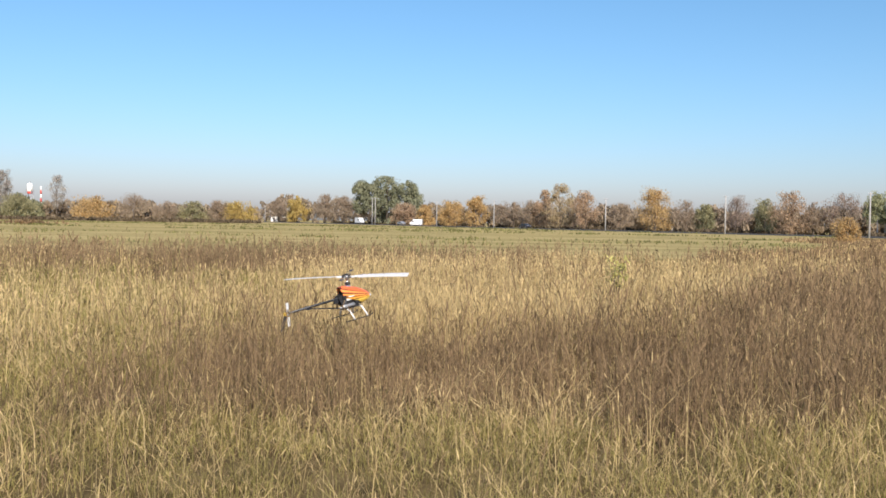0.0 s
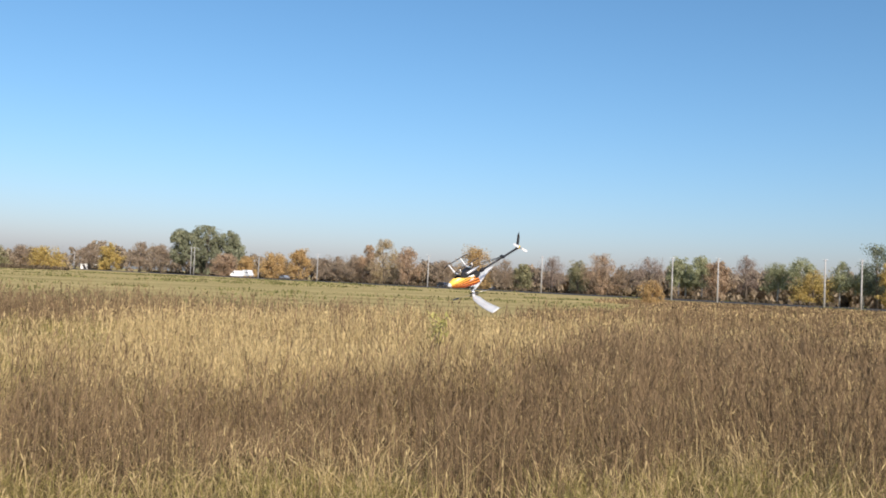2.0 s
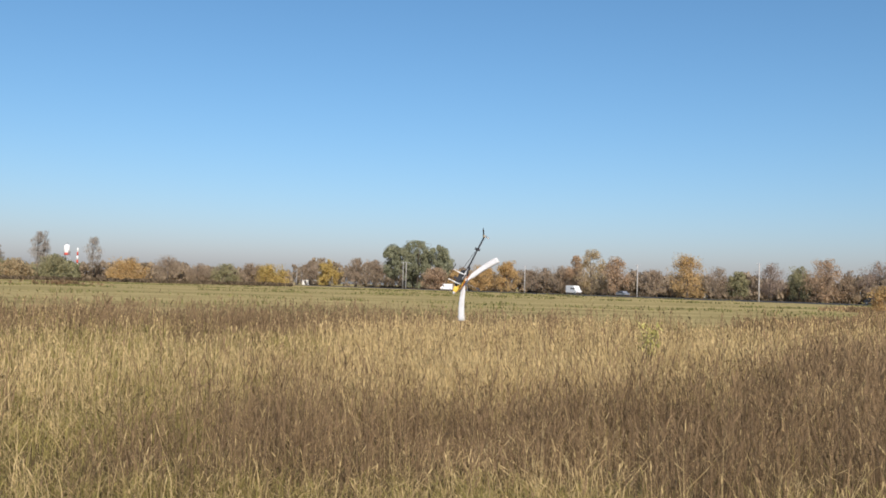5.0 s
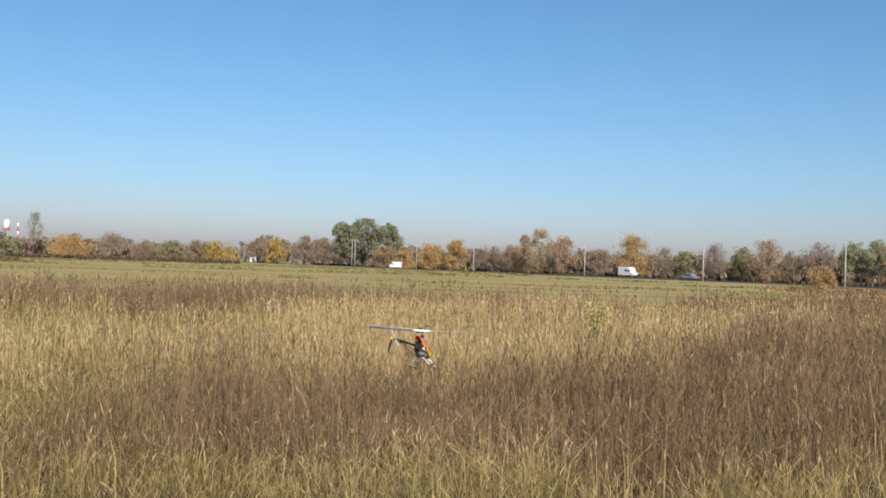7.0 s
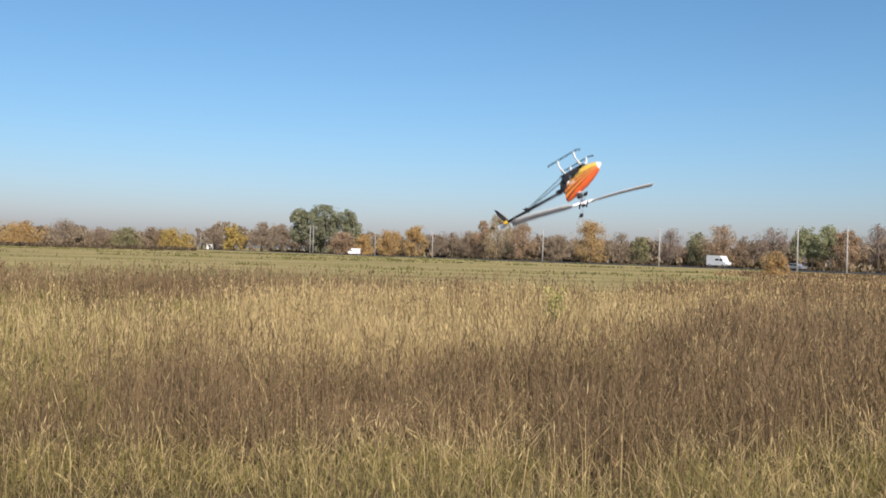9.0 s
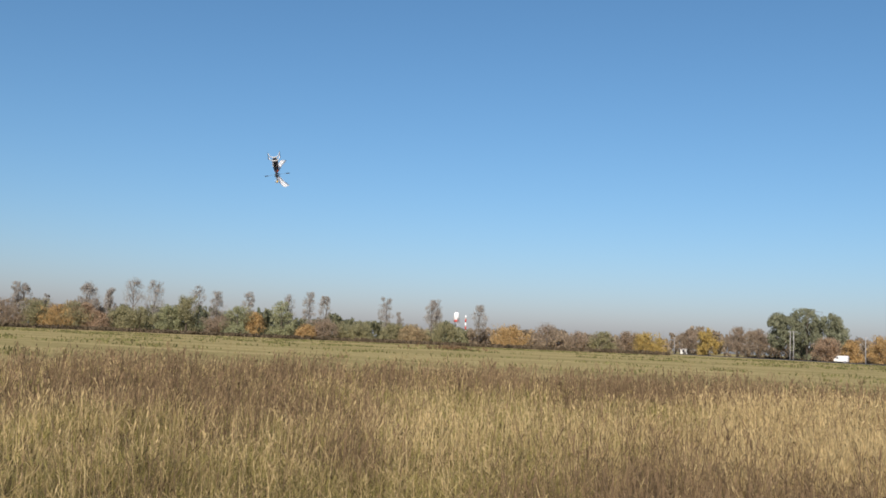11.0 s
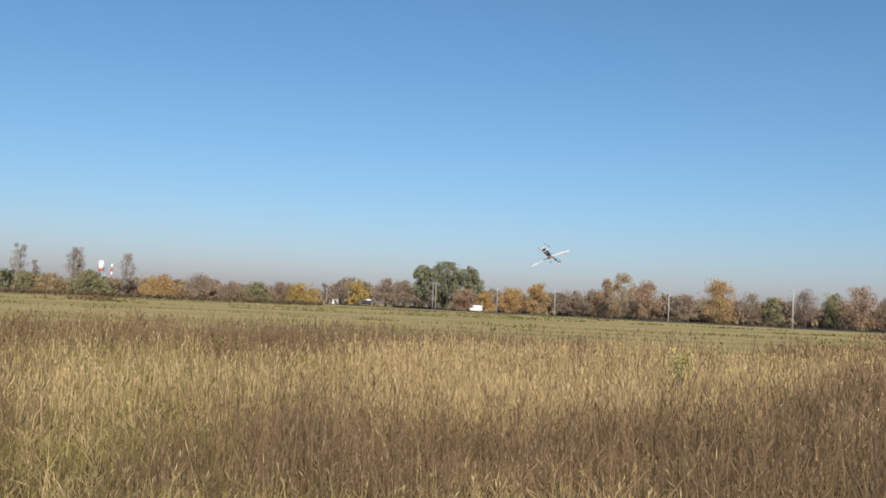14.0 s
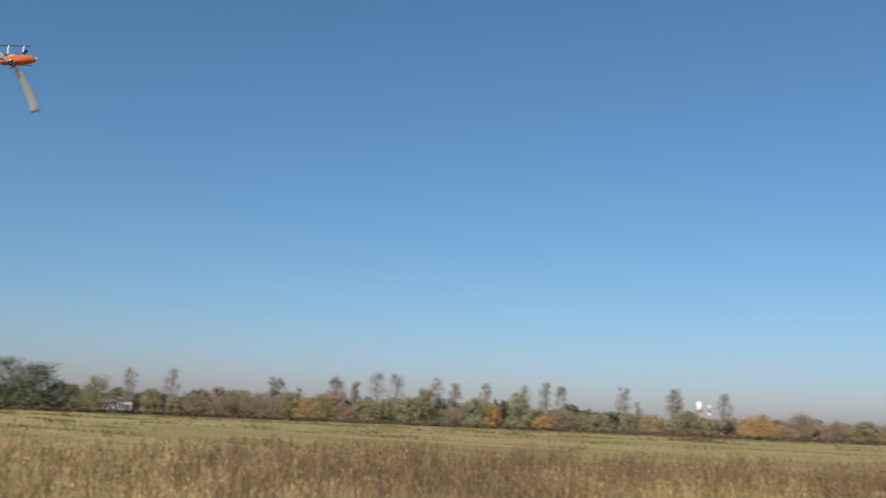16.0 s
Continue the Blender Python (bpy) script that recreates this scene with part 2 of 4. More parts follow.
def build_road():
    bm = bmesh.new()
    side = Vector((ROAD_D.y, -ROAD_D.x, 0))
    section = [(-6.5, 0.0), (-4.2, 0.28), (4.2, 0.28), (6.5, 0.0)]
    ends = [[bm.verts.new(ROAD_A + ROAD_D * s + side * o + Vector((0, 0, z - 0.02))) for o, z in section] for s in range(-240, 1201, 60)]
    for a, b in zip(ends, ends[1:]):
        for k in range(3):
            bm.faces.new((a[k], a[k + 1], b[k + 1], b[k]))
    return tagged(part("road", bm, ASPHALT), "low grey asphalt country road across the plain", "road", kind="structure")


build_ground()
build_road()

# ---- tall grass: patches of straw, dead weeds and fading green ----
# dead-weed patches on the plan: centre x, y, half-axes, strength
WEED_PATCHES = [(0.6, 9.6, 2.6, 1.7, 1.0), (3.0, 9.7, 2.8, 2.0, 1.0), (5.4, 10.4, 2.6, 3.2, 1.0), (8.0, 14.5, 3.2, 4.0, 0.95), (11, 20, 3.6, 4.5, 0.8),
                (-2.0, 8.0, 1.4, 0.8, 0.5), (-0.6, 8.4, 1.9, 1.0, 0.8), (-3.6, 9.6, 1.5, 0.8, 0.3), (1.2, 7.2, 1.3, 0.6, 0.45), (4.6, 7.2, 1.2, 1.0, 0.42), (-7.5, 11.5, 2.6, 1.4, 0.35),
                (-12, 17, 3.6, 2.4, 0.75), (-9, 27, 4, 5, 0.5), (-17, 28, 5, 5, 0.55), (-19, 19, 4.0, 3.0, 0.5), (-15, 13, 5.0, 4.0, 0.35), (-26, 24, 6, 6, 0.5), (-6.0, 34, 4.5, 4.0, 0.85), (-14, 33, 5.0, 4.0, 0.6), (1.5, 40, 6, 3, 0.7),
                (11, 40, 5, 6, 0.7), (19, 34, 5, 5, 0.5), (3.0, 27, 2.2, 1.4, 0.4)]
GREEN_PATCHES = [(-2.2, 5.0, 2.0, 2.0, 1.0), (-3.6, 8.4, 2.0, 2.0, 0.8), (-9, 23, 5, 7, 0.85), (-15, 31, 8, 7, 0.85), (-22, 30, 8, 9, 0.8), (-6, 14, 3, 4, 0.6), (0, 4.6, 6.0, 2.2, 1.0), (-5.2, 6.6, 2.8, 2.2, 1.0), (4.0, 5.0, 2.6, 1.8, 0.9), (-1.0, 6.6, 1.6, 0.9, 0.6), (-9.5, 9.5, 4.5, 3.6, 1.0), (-17, 13, 7.0, 5.0, 0.9), (-22, 15, 8, 7, 0.9), (-9, 15, 5, 3.5, 0.6), (-17, 22, 7, 5, 0.6), (-5.5, 10.5, 2.5, 1.6, 0.6), (-14, 12, 4, 4, 0.9)]


def patch_weight(x, y, patches):
    w = np.zeros_like(x)
    for cx, cy, rx, ry, s in patches:
        w = np.maximum(w, s * np.clip(1.35 - np.hypot((x - cx) / rx, (y - cy) / ry), 0, 0.5) * 2)
    return w


def scatter(r0, r1, a0, a1, per_m2):
    n = int(0.5 * radians(a1 - a0) * (r1 * r1 - r0 * r0) * per_m2)
    r = np.sqrt(rng.uniform(r0 * r0, r1 * r1, n))
    a = np.radians(rng.uniform(a0, a1, n))
    return np.stack([-r * np.sin(a), r * np.cos(a)], 1), r


def stems(xy, h, w, lean, heads=0.0, twigs=0, bend=0.35, loose=0, plume=1.0):
    """Tapered, bent stems; heads: share that carry a seed head of a plume's width, twigs: upright side leaves on each, loose: dry leaf curls on each."""
    n = len(xy)
    z0 = np.zeros(n)
    face = rng.uniform(0, np.pi, n)
    side = np.stack([np.cos(face), np.sin(face), z0], 1) * (w / 2)[:, None]
    la = rng.uniform(0, 2 * np.pi, n)
    ld = np.stack([np.cos(la), np.sin(la), z0], 1) * (lean * h)[:, None]
    base = np.column_stack([xy, z0 - 0.03])
    up = np.column_stack([z0, z0, h])
    mid = base + up * 0.55 + ld * bend
    top = base + up + ld
    v = np.stack([base - side, base + side, mid - side * 0.75, mid + side * 0.75, top], 1)
    i = np.arange(n)[:, None] * 5
    t = np.concatenate([i + [0, 1, 3], i + [0, 3, 2], i + [2, 3, 4]])
    verts, tris = [v.reshape(-1, 3)], [t]
    count = n * 5
    if heads:
        k = np.nonzero(rng.random(n) < heads)[0]
        s = side[k] * (plume * rng.uniform(0.7, 1.5, len(k)))[:, None]
        lo, mi = mid[k] * 0.32 + top[k] * 0.68, mid[k] * 0.14 + top[k] * 0.86
        hv = np.stack([lo, mi - s, mi + s, top[k] + (top[k] - mid[k]) * 0.06], 1)
        i = count + np.arange(len(k))[:, None] * 4
        verts.append(hv.reshape(-1, 3))
        tris.append(np.concatenate([i + [0, 2, 1], i + [1, 2, 3]]))
        count += len(k) * 4
    for _ in range(twigs):
        f = rng.uniform(0.35, 1.0, n)[:, None]
        p = mid * (1 - f) + top * f
        a = rng.uniform(0, 2 * np.pi, n)
        ln = (h * rng.uniform(0.05, 0.13, n))[:, None]
        q = p + np.stack([np.cos(a), np.sin(a), rng.uniform(1.0, 2.6, n)], 1) * ln
        hv = np.stack([p - side * 0.5, p + side * 0.5, q + side * 0.5, q - side * 0.5 + up * 0.015], 1)
        i = count + np.arange(n)[:, None] * 4
        verts.append(hv.reshape(-1, 3))
        tris.append(np.concatenate([i + [0, 1, 2], i + [0, 2, 3]]))
        count += n * 4
    for _ in range(loose):
        f = rng.uniform(0.15, 1.0, n)[:, None]
        p = np.where(f < 0.5, base + (mid - base) * f * 2, mid + (top - mid) * (f * 2 - 1))
        a = rng.uniform(0, 2 * np.pi, n)
        ln = (0.02 + h * rng.uniform(0.08, 0.22, n))[:, None]
        out = np.stack([np.cos(a), np.sin(a), rng.uniform(-0.3, 1.6, n)], 1) * ln
        m = p + out * 0.55 + up * 0.03
        q = p + out - np.column_stack([z0, z0, rng.uniform(0, 0.6, n) * ln[:, 0]])
        wd = side * rng.uniform(0.7, 1.5, n)[:, None]
        hv = np.stack([p, m - wd, m + wd, q], 1)
        i = count + np.arange(n)[:, None] * 4
        verts.append(hv.reshape(-1, 3))
        tris.append(np.concatenate([i + [0, 2, 1], i + [1, 2, 3]]))
        count += n * 4
    return np.concatenate(verts), np.concatenate(tris)


def join(pieces):
    vs, ts, off = [], [], 0
    for v, t in pieces:
        vs.append(v)
        ts.append(t + off)
        off += len(v)
    return np.concatenate(vs), np.concatenate(ts)


def build_grass():
    straw, weed, green = [], [], []
    bands = [(2.4, 5, -42, 52, 1050), (5, 8, -42, 62, 880), (8, 12, -40, 66, 560), (12, 18, -39, 66, 290), (18, 27, -39, 66, 140), (27, 38, -39, 66, 66), (38, 56, -39, 64, 28)]
    for r0, r1, a0, a1, d in bands:
        xy, r = scatter(r0, r1, a0, a1, d)
        x, y = xy[:, 0], xy[:, 1]
        wob = lattice(x, y, 1.1, 3) - 0.5
        wob2 = lattice(x, y, 3.7, 4) - 0.5
        reach = np.clip(r / 12, 0.5, 2)
        pw = patch_weight(x + wob * 1.4 + wob2 * 2 * reach, y + wob2 * 2.4 * reach, WEED_PATCHES) * np.clip((r - 5.6) / 2.0, 0.0, 1) + 0.04 + 0.3 * np.clip(wob2 - 0.15, 0, 1)
        # brown weeds stand thicker along the rough far margin
        pw = np.maximum(pw, np.clip((r - 31) / 9, 0, 1) * (0.12 + 0.8 * lattice(x, y, 3.2, 16)))
        pg = patch_weight(x + wob * 2, y + wob2 * 2, GREEN_PATCHES) + 0.06
        edge = 41 + 5 * (lattice(x, y, 6, 5) - 0.5) * 2 + 4 * (lattice(x, y, 1.5, 6) - 0.5) + np.where(np.degrees(np.arctan2(-x, y)) < -15, 6, 0)
        u = rng.random(len(x))
        inside = (r < edge) & (rng.random(len(x)) < np.clip((lattice(x, y, 0.3, 10) - 0.18) * 2.3, 0.1, 1.2))
        tuft = (lattice(x, y, 0.5, 14) - 0.5) * 0.7 + (lattice(x, y, 1.4, 15) - 0.5) * 0.6
        is_weed = inside & (u < np.clip((pw - 0.6 + tuft) * 3.0 + 0.5, 0.04, 0.74))
        is_green = inside & ~is_weed & (rng.random(len(x)) < np.clip((pg - 0.5 - tuft * 0.6) * 1.5 + 0.42, 0.04, 0.68))
        is_straw = inside & ~is_weed & ~is_green
        grow = 0.55 + 0.45 * lattice(x, y, 2.3, 8) + 0.5 * lattice(x, y, 0.42, 9)
        wide = 0.0034 * np.maximum(1, r / 4.5) ** 0.93
        near = r1 <= 12
        k = is_straw
        n = k.sum()
        flat = (rng.random(n) < 0.4) & (r[k] < 12)
        hgt = grow[k] * rng.uniform(0.16, 0.6, n) * np.where(flat, 0.7, 1.0) * np.clip(0.5 + r[k] / 22, 0.55, 1.08)
        lean = rng.uniform(0.0, 1.0, n) ** 2.0 * np.where(r[k] < 12, 1.2, 0.55) + 0.03 + np.where(r[k] < 9, 0.25, 0.05) * rng.random(n) + np.where(flat, rng.uniform(0.4, 1.3, n), 0)
        straw.append(stems(xy[k], hgt, wide[k] * rng.uniform(0.7, 1.4, n), lean, heads=0.6, loose=2 if near else 1, plume=1.5))
        k = is_weed
        n = k.sum()
        hgt = grow[k] * rng.uniform(0.28, 0.8, n) * np.clip(0.6 + r[k] / 25, 0.6, 1.1)
        weed.append(stems(xy[k], hgt, wide[k] * rng.uniform(0.7, 1.3, n), rng.uniform(0.02, 0.3, n), heads=0.6, twigs=1, loose=1, plume=1.4))
        k = is_green
        n = k.sum()
        hgt = grow[k] * rng.uniform(0.14, 0.4, n) * np.clip(0.7 + r[k] / 30, 0.6, 1.1)
        green.append(stems(xy[k], hgt, wide[k] * rng.uniform(0.9, 1.6, n), rng.uniform(0.1, 1.1, n) * np.where(r[k] < 9, 1.25, 1.0), bend=0.2, loose=1))
    # single long straws that stand above the rest
    xy, r = scatter(2.8, 18, -40, 62, 7)
    straw.append(stems(xy, rng.uniform(0.45, 0.8, len(r)), 0.004 * np.maximum(1, r / 5), rng.uniform(0.05, 0.6, len(r)), heads=0.8, bend=0.15, plume=1.1))
    # thinner grass all round and behind the viewer
    for r0, r1, a0, a1, d in ((0.7, 2.6, -42, 318, 300), (2.4, 10, 64, 316, 70), (10, 30, 66, 318, 11)):
        xy, r = scatter(r0, r1, a0, a1, d)
        pick = rng.random(len(r)) < 0.45
        for sel, dest, top in ((pick, green, 0.4), (~pick, straw, 0.55)):
            q = r[sel]
            dest.append(stems(xy[sel], rng.uniform(0.12, top, len(q)), np.maximum(0.004, 0.0011 * q) * rng.uniform(0.8, 1.6, len(q)), rng.uniform(0.1, 0.9, len(q)), bend=0.2))
    # dead weeds reach out farther where the field was not mown
    xy, r = scatter(44, 135, -44, -13, 8.5)
    az = np.degrees(np.arctan2(-xy[:, 0], xy[:, 1])) + 5 * (lattice(xy[:, 0], xy[:, 1], 14, 21) - 0.5)
    lim = np.where(az < -22, 135, 44 + np.clip(-15 - az, 0, 8) * 4.5)
    k = r < lim
    pick = rng.random(k.sum()) < 0.42 + 0.7 * np.clip(lattice(xy[k][:, 0] * 0.4, xy[k][:, 1], 9, 22) - 0.2, 0, 1)
    for sel, dest, tw in ((pick, weed, 2), (~pick, straw, 0)):
        p, q = xy[k][sel], r[k][sel]
        dest.append(stems(p, rng.uniform(0.22, 0.6, len(q)), 0.0011 * q * rng.uniform(0.7, 1.5, len(q)), rng.uniform(0.02, 0.3, len(q)), heads=0.5, twigs=tw))
    for name, pieces, mat, label in (("straw_grass", straw, STRAW, "tall golden dry grass with feathery seed heads"),
                                     ("dead_weeds", weed, WEED, "patches of dark brown dead weeds in the grass"),
                                     ("green_grass", green, GREEN, "short fading green grass between the straw")):
        tagged(triangles(name, *join(pieces), mat), label, "grass", kind="stuff")


def build_stubble():
    xy, r = scatter(40, 340, -46, 68, 0.26)
    keep = rng.random(len(r)) < np.clip(90 / r, 0.12, 1) * (0.35 + lattice(xy[:, 0] * 0.25, xy[:, 1], 9, 31))
    xy, r = xy[keep], r[keep]
    n = len(r)
    v, t = stems(xy, rng.uniform(0.04, 0.13, n), 0.0012 * r * rng.uniform(0.6, 1.8, n), rng.uniform(0.1, 0.9, n), loose=1)
    tagged(triangles("mown_grass", v, t, MOWN), "pale green and straw mown meadow grass", "grass", kind="stuff")
    # dark streaks of coarse weeds that the mower left
    xy, r = scatter(50, 300, -40, 66, 0.014)
    keep = lattice(xy[:, 0] * 0.3, xy[:, 1], 14, 41) > 0.5
    xy, r = xy[keep], r[keep]
    long = rng.uniform(0.5, 3.4, len(r))
    pieces = []
    for _ in range(22):
        j = xy + np.stack([rng.normal(0, 1, len(r)) * long, rng.normal(0, 0.5, len(r))], 1)
        pieces.append(stems(j, rng.uniform(0.12, 0.4, len(r)), 0.0017 * r, rng.uniform(0.1, 0.7, len(r)), loose=1))
    tagged(triangles("weed_clumps", *join(pieces), MEADOW_WEED), "scattered darker weed clumps in the mown meadow", "weeds", kind="stuff")


# ---- trees ----
def leaf_cloud(centres, radii, per, size, sliver=1.0):
    """Small leaf faces in uneven clumps."""
    n = len(centres) * per
    c = np.repeat(np.asarray(centres), per, 0)
    rad = np.repeat(np.asarray(radii), per)[:, None]
    d = rng.normal(size=(n, 3))
    d /= np.linalg.norm(d, axis=1)[:, None]
    p = c + d * rad * (rng.random(n) ** 0.45)[:, None]
    out = d + rng.normal(size=(n, 3)) * 0.4
    out /= np.linalg.norm(out, axis=1)[:, None]
    a = np.cross(out, rng.normal(size=(n, 3)))
    a /= np.linalg.norm(a, axis=1)[:, None] + 1e-9
    b = np.cross(a, out)
    b /= np.linalg.norm(b, axis=1)[:, None] + 1e-9
    s = (size * rng.uniform(0.6, 1.5, n))[:, None]
    a, b = a * s / sliver, b * s * sliver
    if sliver > 1:
        b[:, 2] = np.abs(b[:, 2]) + 0.5 * s[:, 0] * sliver
    v = np.stack([p - b, p + a * 0.8, p + b, p - a], 1).reshape(-1, 3)
    i = np.arange(n)[:, None] * 4
    return v, np.concatenate([i + [0, 1, 2], i + [0, 2, 3]])


def limbs(root, mat, h, spread, base_r, count, low=0.25, straight=0.5):
    """A tapered trunk and its main limbs; gives back points along the limbs."""
    bm = bmesh.new()
    lean = rng.normal(0, 0.03, 2) * h
    tube(bm, [(0, 0, -0.3), (lean[0] * 0.3, lean[1] * 0.3, h * 0.4), (lean[0], lean[1], h * 0.93)], [base_r * 1.25, base_r * 0.75, base_r * 0.12], 6)
    trunk = part("trunk", bm, mat, root)
    tips = []
    for k in range(count):
        z = h * (low + (0.85 - low) * (k + rng.random()) / count)
        a = rng.uniform(0, 2 * np.pi)
        ln = spread * rng.uniform(0.6, 1.05) * (1.05 - 0.55 * z / h)
        rise = ln * rng.uniform(0.5, 1.0) * (1 + straight)
        p0 = Vector((lean[0] * z / h, lean[1] * z / h, z))
        p1 = p0 + Vector((math.cos(a) * ln * 0.5, math.sin(a) * ln * 0.5, rise * 0.35))
        p2 = p0 + Vector((math.cos(a) * ln, math.sin(a) * ln, min(rise, h * 0.97 - z)))
        part("limb", tube(bmesh.new(), [p0, p1, p2], [base_r * 0.42, base_r * 0.26, base_r * 0.08], 4), mat, trunk)
        tips += [p1, p2]
    return tips


TREE_WORDS = {"O": ("orange-brown autumn oak with a dense rounded crown", "tree"), "Y": ("yellow autumn tree with bright leaves", "tree"),
              "R": ("russet autumn tree with thinning leaves", "tree"), "B": ("grey-brown nearly leafless tree", "tree"),
              "M": ("bare purple-brown tree with dense twigs", "tree"), "T": ("tan autumn tree with thin foliage", "tree"),
              "G": ("olive green tree still in leaf", "tree"), "W": ("large spreading green willow above the tree line", "tree"),
              "D": ("dark green conifer at the field edge", "conifer"), "P": ("tall bare poplar with an upswept crown", "tree")}


def build_tree(az, dist, h, w, kind, shift=0.0):
    root = new("poplar" if kind == "P" else "conifer" if kind == "D" else "birch" if kind == "G" and az < -24 else "willow" if kind == "W" else "tree")
    root.matrix_basis = Matrix.Translation(at_bearing(az, dist + shift)) @ pose(0, 0, 0, 0, 0, az if kind == "W" else float(rng.uniform(0, 360)))
    birch = kind == "G" and az < -24
    tagged(root, *(("slender birch with thinning green-yellow leaves", "tree") if birch else ("olive-yellow autumn tree in thinning leaf", "tree") if kind == "T" and az > 28 else TREE_WORDS[kind]), group="trees along the field edge")
    leaf = 0.00046 * dist
    olive = kind == "T" and az > 28
    w *= 1.3 if az > 10 and kind not in "PD" else 1.0
    h *= 1.0 if kind == "P" else 1.1 if 28 < az < 53 and kind in "GTD" else 1.06
    if kind == "P":
        h, w = h * 1.12, w * 1.3
        limbs(root, BARK, h, w * 0.42, 0.22, 11, low=0.4, straight=2.2)
        cs, rs = [], []
        for _ in range(48):
            u, a = rng.random(), rng.uniform(0, 2 * np.pi)
            q = w * 0.4 * math.sin(math.pi * (0.12 + 0.74 * u)) * rng.random() ** 0.5
            cs.append((q * math.cos(a), q * math.sin(a), h * (0.3 + 0.66 * u)))
            rs.append(w * rng.uniform(0.1, 0.2))
        v, t = leaf_cloud(cs, rs, 60, leaf * 0.72, 2.0)
        v[:, 2] *= h / v[:, 2].max()
        triangles("crown", v, t, LEAVES[kind], root)
        return root
    if kind == "D" and w < 7:
        limbs(root, BARK, h, 0.6, 0.16, 4)
        cs, rs = [], []
        for k in range(60):
            z = h * (0.08 + 0.9 * (k + rng.random()) / 60)
            rr = w * 0.5 * (1 - z / h) ** 0.8 + 0.15
            a = rng.uniform(0, 2 * np.pi)
            cs.append((rr * 0.7 * math.cos(a), rr * 0.7 * math.sin(a), z))
            rs.append(0.25 + rr * 0.4)
        triangles("crown", *leaf_cloud(cs, rs, 40, leaf * 0.9), LEAVES[kind], root)
        return root
    tips = limbs(root, BIRCH if birch else BARK, h, w * 0.38, 0.16 if birch else 0.18 + 0.012 * h, 9)
    cs, rs = [], []
    lobes = 110 if kind != "W" else 0
    if kind == "W":
        # several rounded domes of dense foliage
        for fx, fz, fr in ((-0.37, 0.66, 0.15), (-0.23, 0.6, 0.16), (-0.04, 0.76, 0.2), (0.06, 0.6, 0.2), (0.28, 0.68, 0.17), (0.38, 0.5, 0.14), (0.2, 0.45, 0.2), (-0.12, 0.42, 0.2), (-0.34, 0.4, 0.16), (0.36, 0.3, 0.16), (0.0, 0.25, 0.26)):
            for _ in range(24):
                d = rng.normal(size=3)
                d /= np.linalg.norm(d)
                ry = rng.uniform(-0.12, 0.12)
                cs.append((fx * w + d[0] * fr * w * 0.7, ry * w + d[1] * fr * w * 0.6, fz * h + d[2] * fr * h * 0.85))
                rs.append(w * rng.uniform(0.035, 0.075))
    low = 0.36 if birch else 0.07 if kind in "OYRTG" else 0.22
    boughs = []
    for _ in range(11):
        a, u = rng.uniform(0, 2 * np.pi), rng.random()
        prof = (1 - u ** 2.4) ** 0.5 * (0.7 + 0.3 * min(1.0, u * 4))
        rr = w * 0.4 * prof * rng.uniform(0.5, 1.1)
        boughs.append((rr * math.cos(a), rr * math.sin(a), h * (low + (0.86 - low) * u), rng.uniform(0.6, 1.3)))
    for k in range(lobes):
        bx, by, bz, big = boughs[k % 11]
        d = rng.normal(0, 0.095 * w * big, 3)
        if k % (2 if kind == "O" else 3) == 0:
            # even filling of the whole dome
            a, u = rng.uniform(0, 2 * np.pi), rng.random() ** 1.15
            rr = w * 0.42 * rng.random() ** 0.4 * (1 - u ** 2.6) ** 0.5 * (0.75 + 0.25 * min(1.0, u * 4))
            bx, by, bz, big, d = rr * math.cos(a), rr * math.sin(a), h * (low + (0.88 - low) * u), 1.0, (0, 0, 0)
        cs.append((bx + d[0], by + d[1], max(h * 0.06, min(bz + d[2] * 0.9, h * 0.95))))
        rs.append(w * rng.uniform(0.085, 0.18) * big)
    if kind != "W":
        cs += [tuple(p) for p in tips[::2]]
        rs += [w * 0.08] * len(tips[::2])
    bare = kind in "BM"
    v, t = leaf_cloud(cs, rs, 44 if bare else 110 if kind == "W" else 56, leaf * (0.75 if bare else 1.3 if kind == "W" else 0.95), 1.8 if bare else 1.15)
    v[:, 2] = np.maximum(v[:, 2], 0.1)
    v[:, 2] = np.minimum(v[:, 2] * h / np.quantile(v[:, 2], 0.995), h * 1.03)
    if kind != "W":
        v[:, :2] *= 0.5 * w / np.quantile(np.hypot(v[:, 0], v[:, 1]), 0.97)
    triangles("crown", v, t, LEAVES["V" if birch or olive else kind], root)
    return root


ROW_RIGHT = [
    (-36.8, 205, 12.6, 8.6, "D"), (-36.1, 206, 8.9, 5, "Y"), (-35.5, 207, 12.4, 7.5, "D"), (-34.8, 208, 7.8, 5, "G"),
    (-33.6, 210, 9, 6.3, "G"), (-32.2, 211, 7.2, 9.6, "Y"), (-31.6, 214, 9.6, 7.7, "G"), (-30.3, 216, 8.6, 6.5, "G"),
    (-28.6, 220, 10, 7.3, "M"), (-27, 223, 8.6, 7.4, "R"), (-26.1, 226, 9.7, 6.8, "G"), (-25.2, 228, 8.1, 5.5, "G"),
    (-24.8, 229, 9.4, 5.5, "G"), (-23.1, 234, 9.5, 9.8, "M"), (-21.5, 239, 7.4, 4.3, "B"), (-20.3, 243, 10, 10.9, "R"),
    (-18.9, 247, 8.2, 6.7, "G"), (-17.3, 253, 9.3, 9.1, "M"), (-15.5, 261, 7.2, 6.3, "G"), (-14.5, 265, 8.3, 8, "B"),
    (-12.7, 266, 11.6, 11.6, "O"),
]
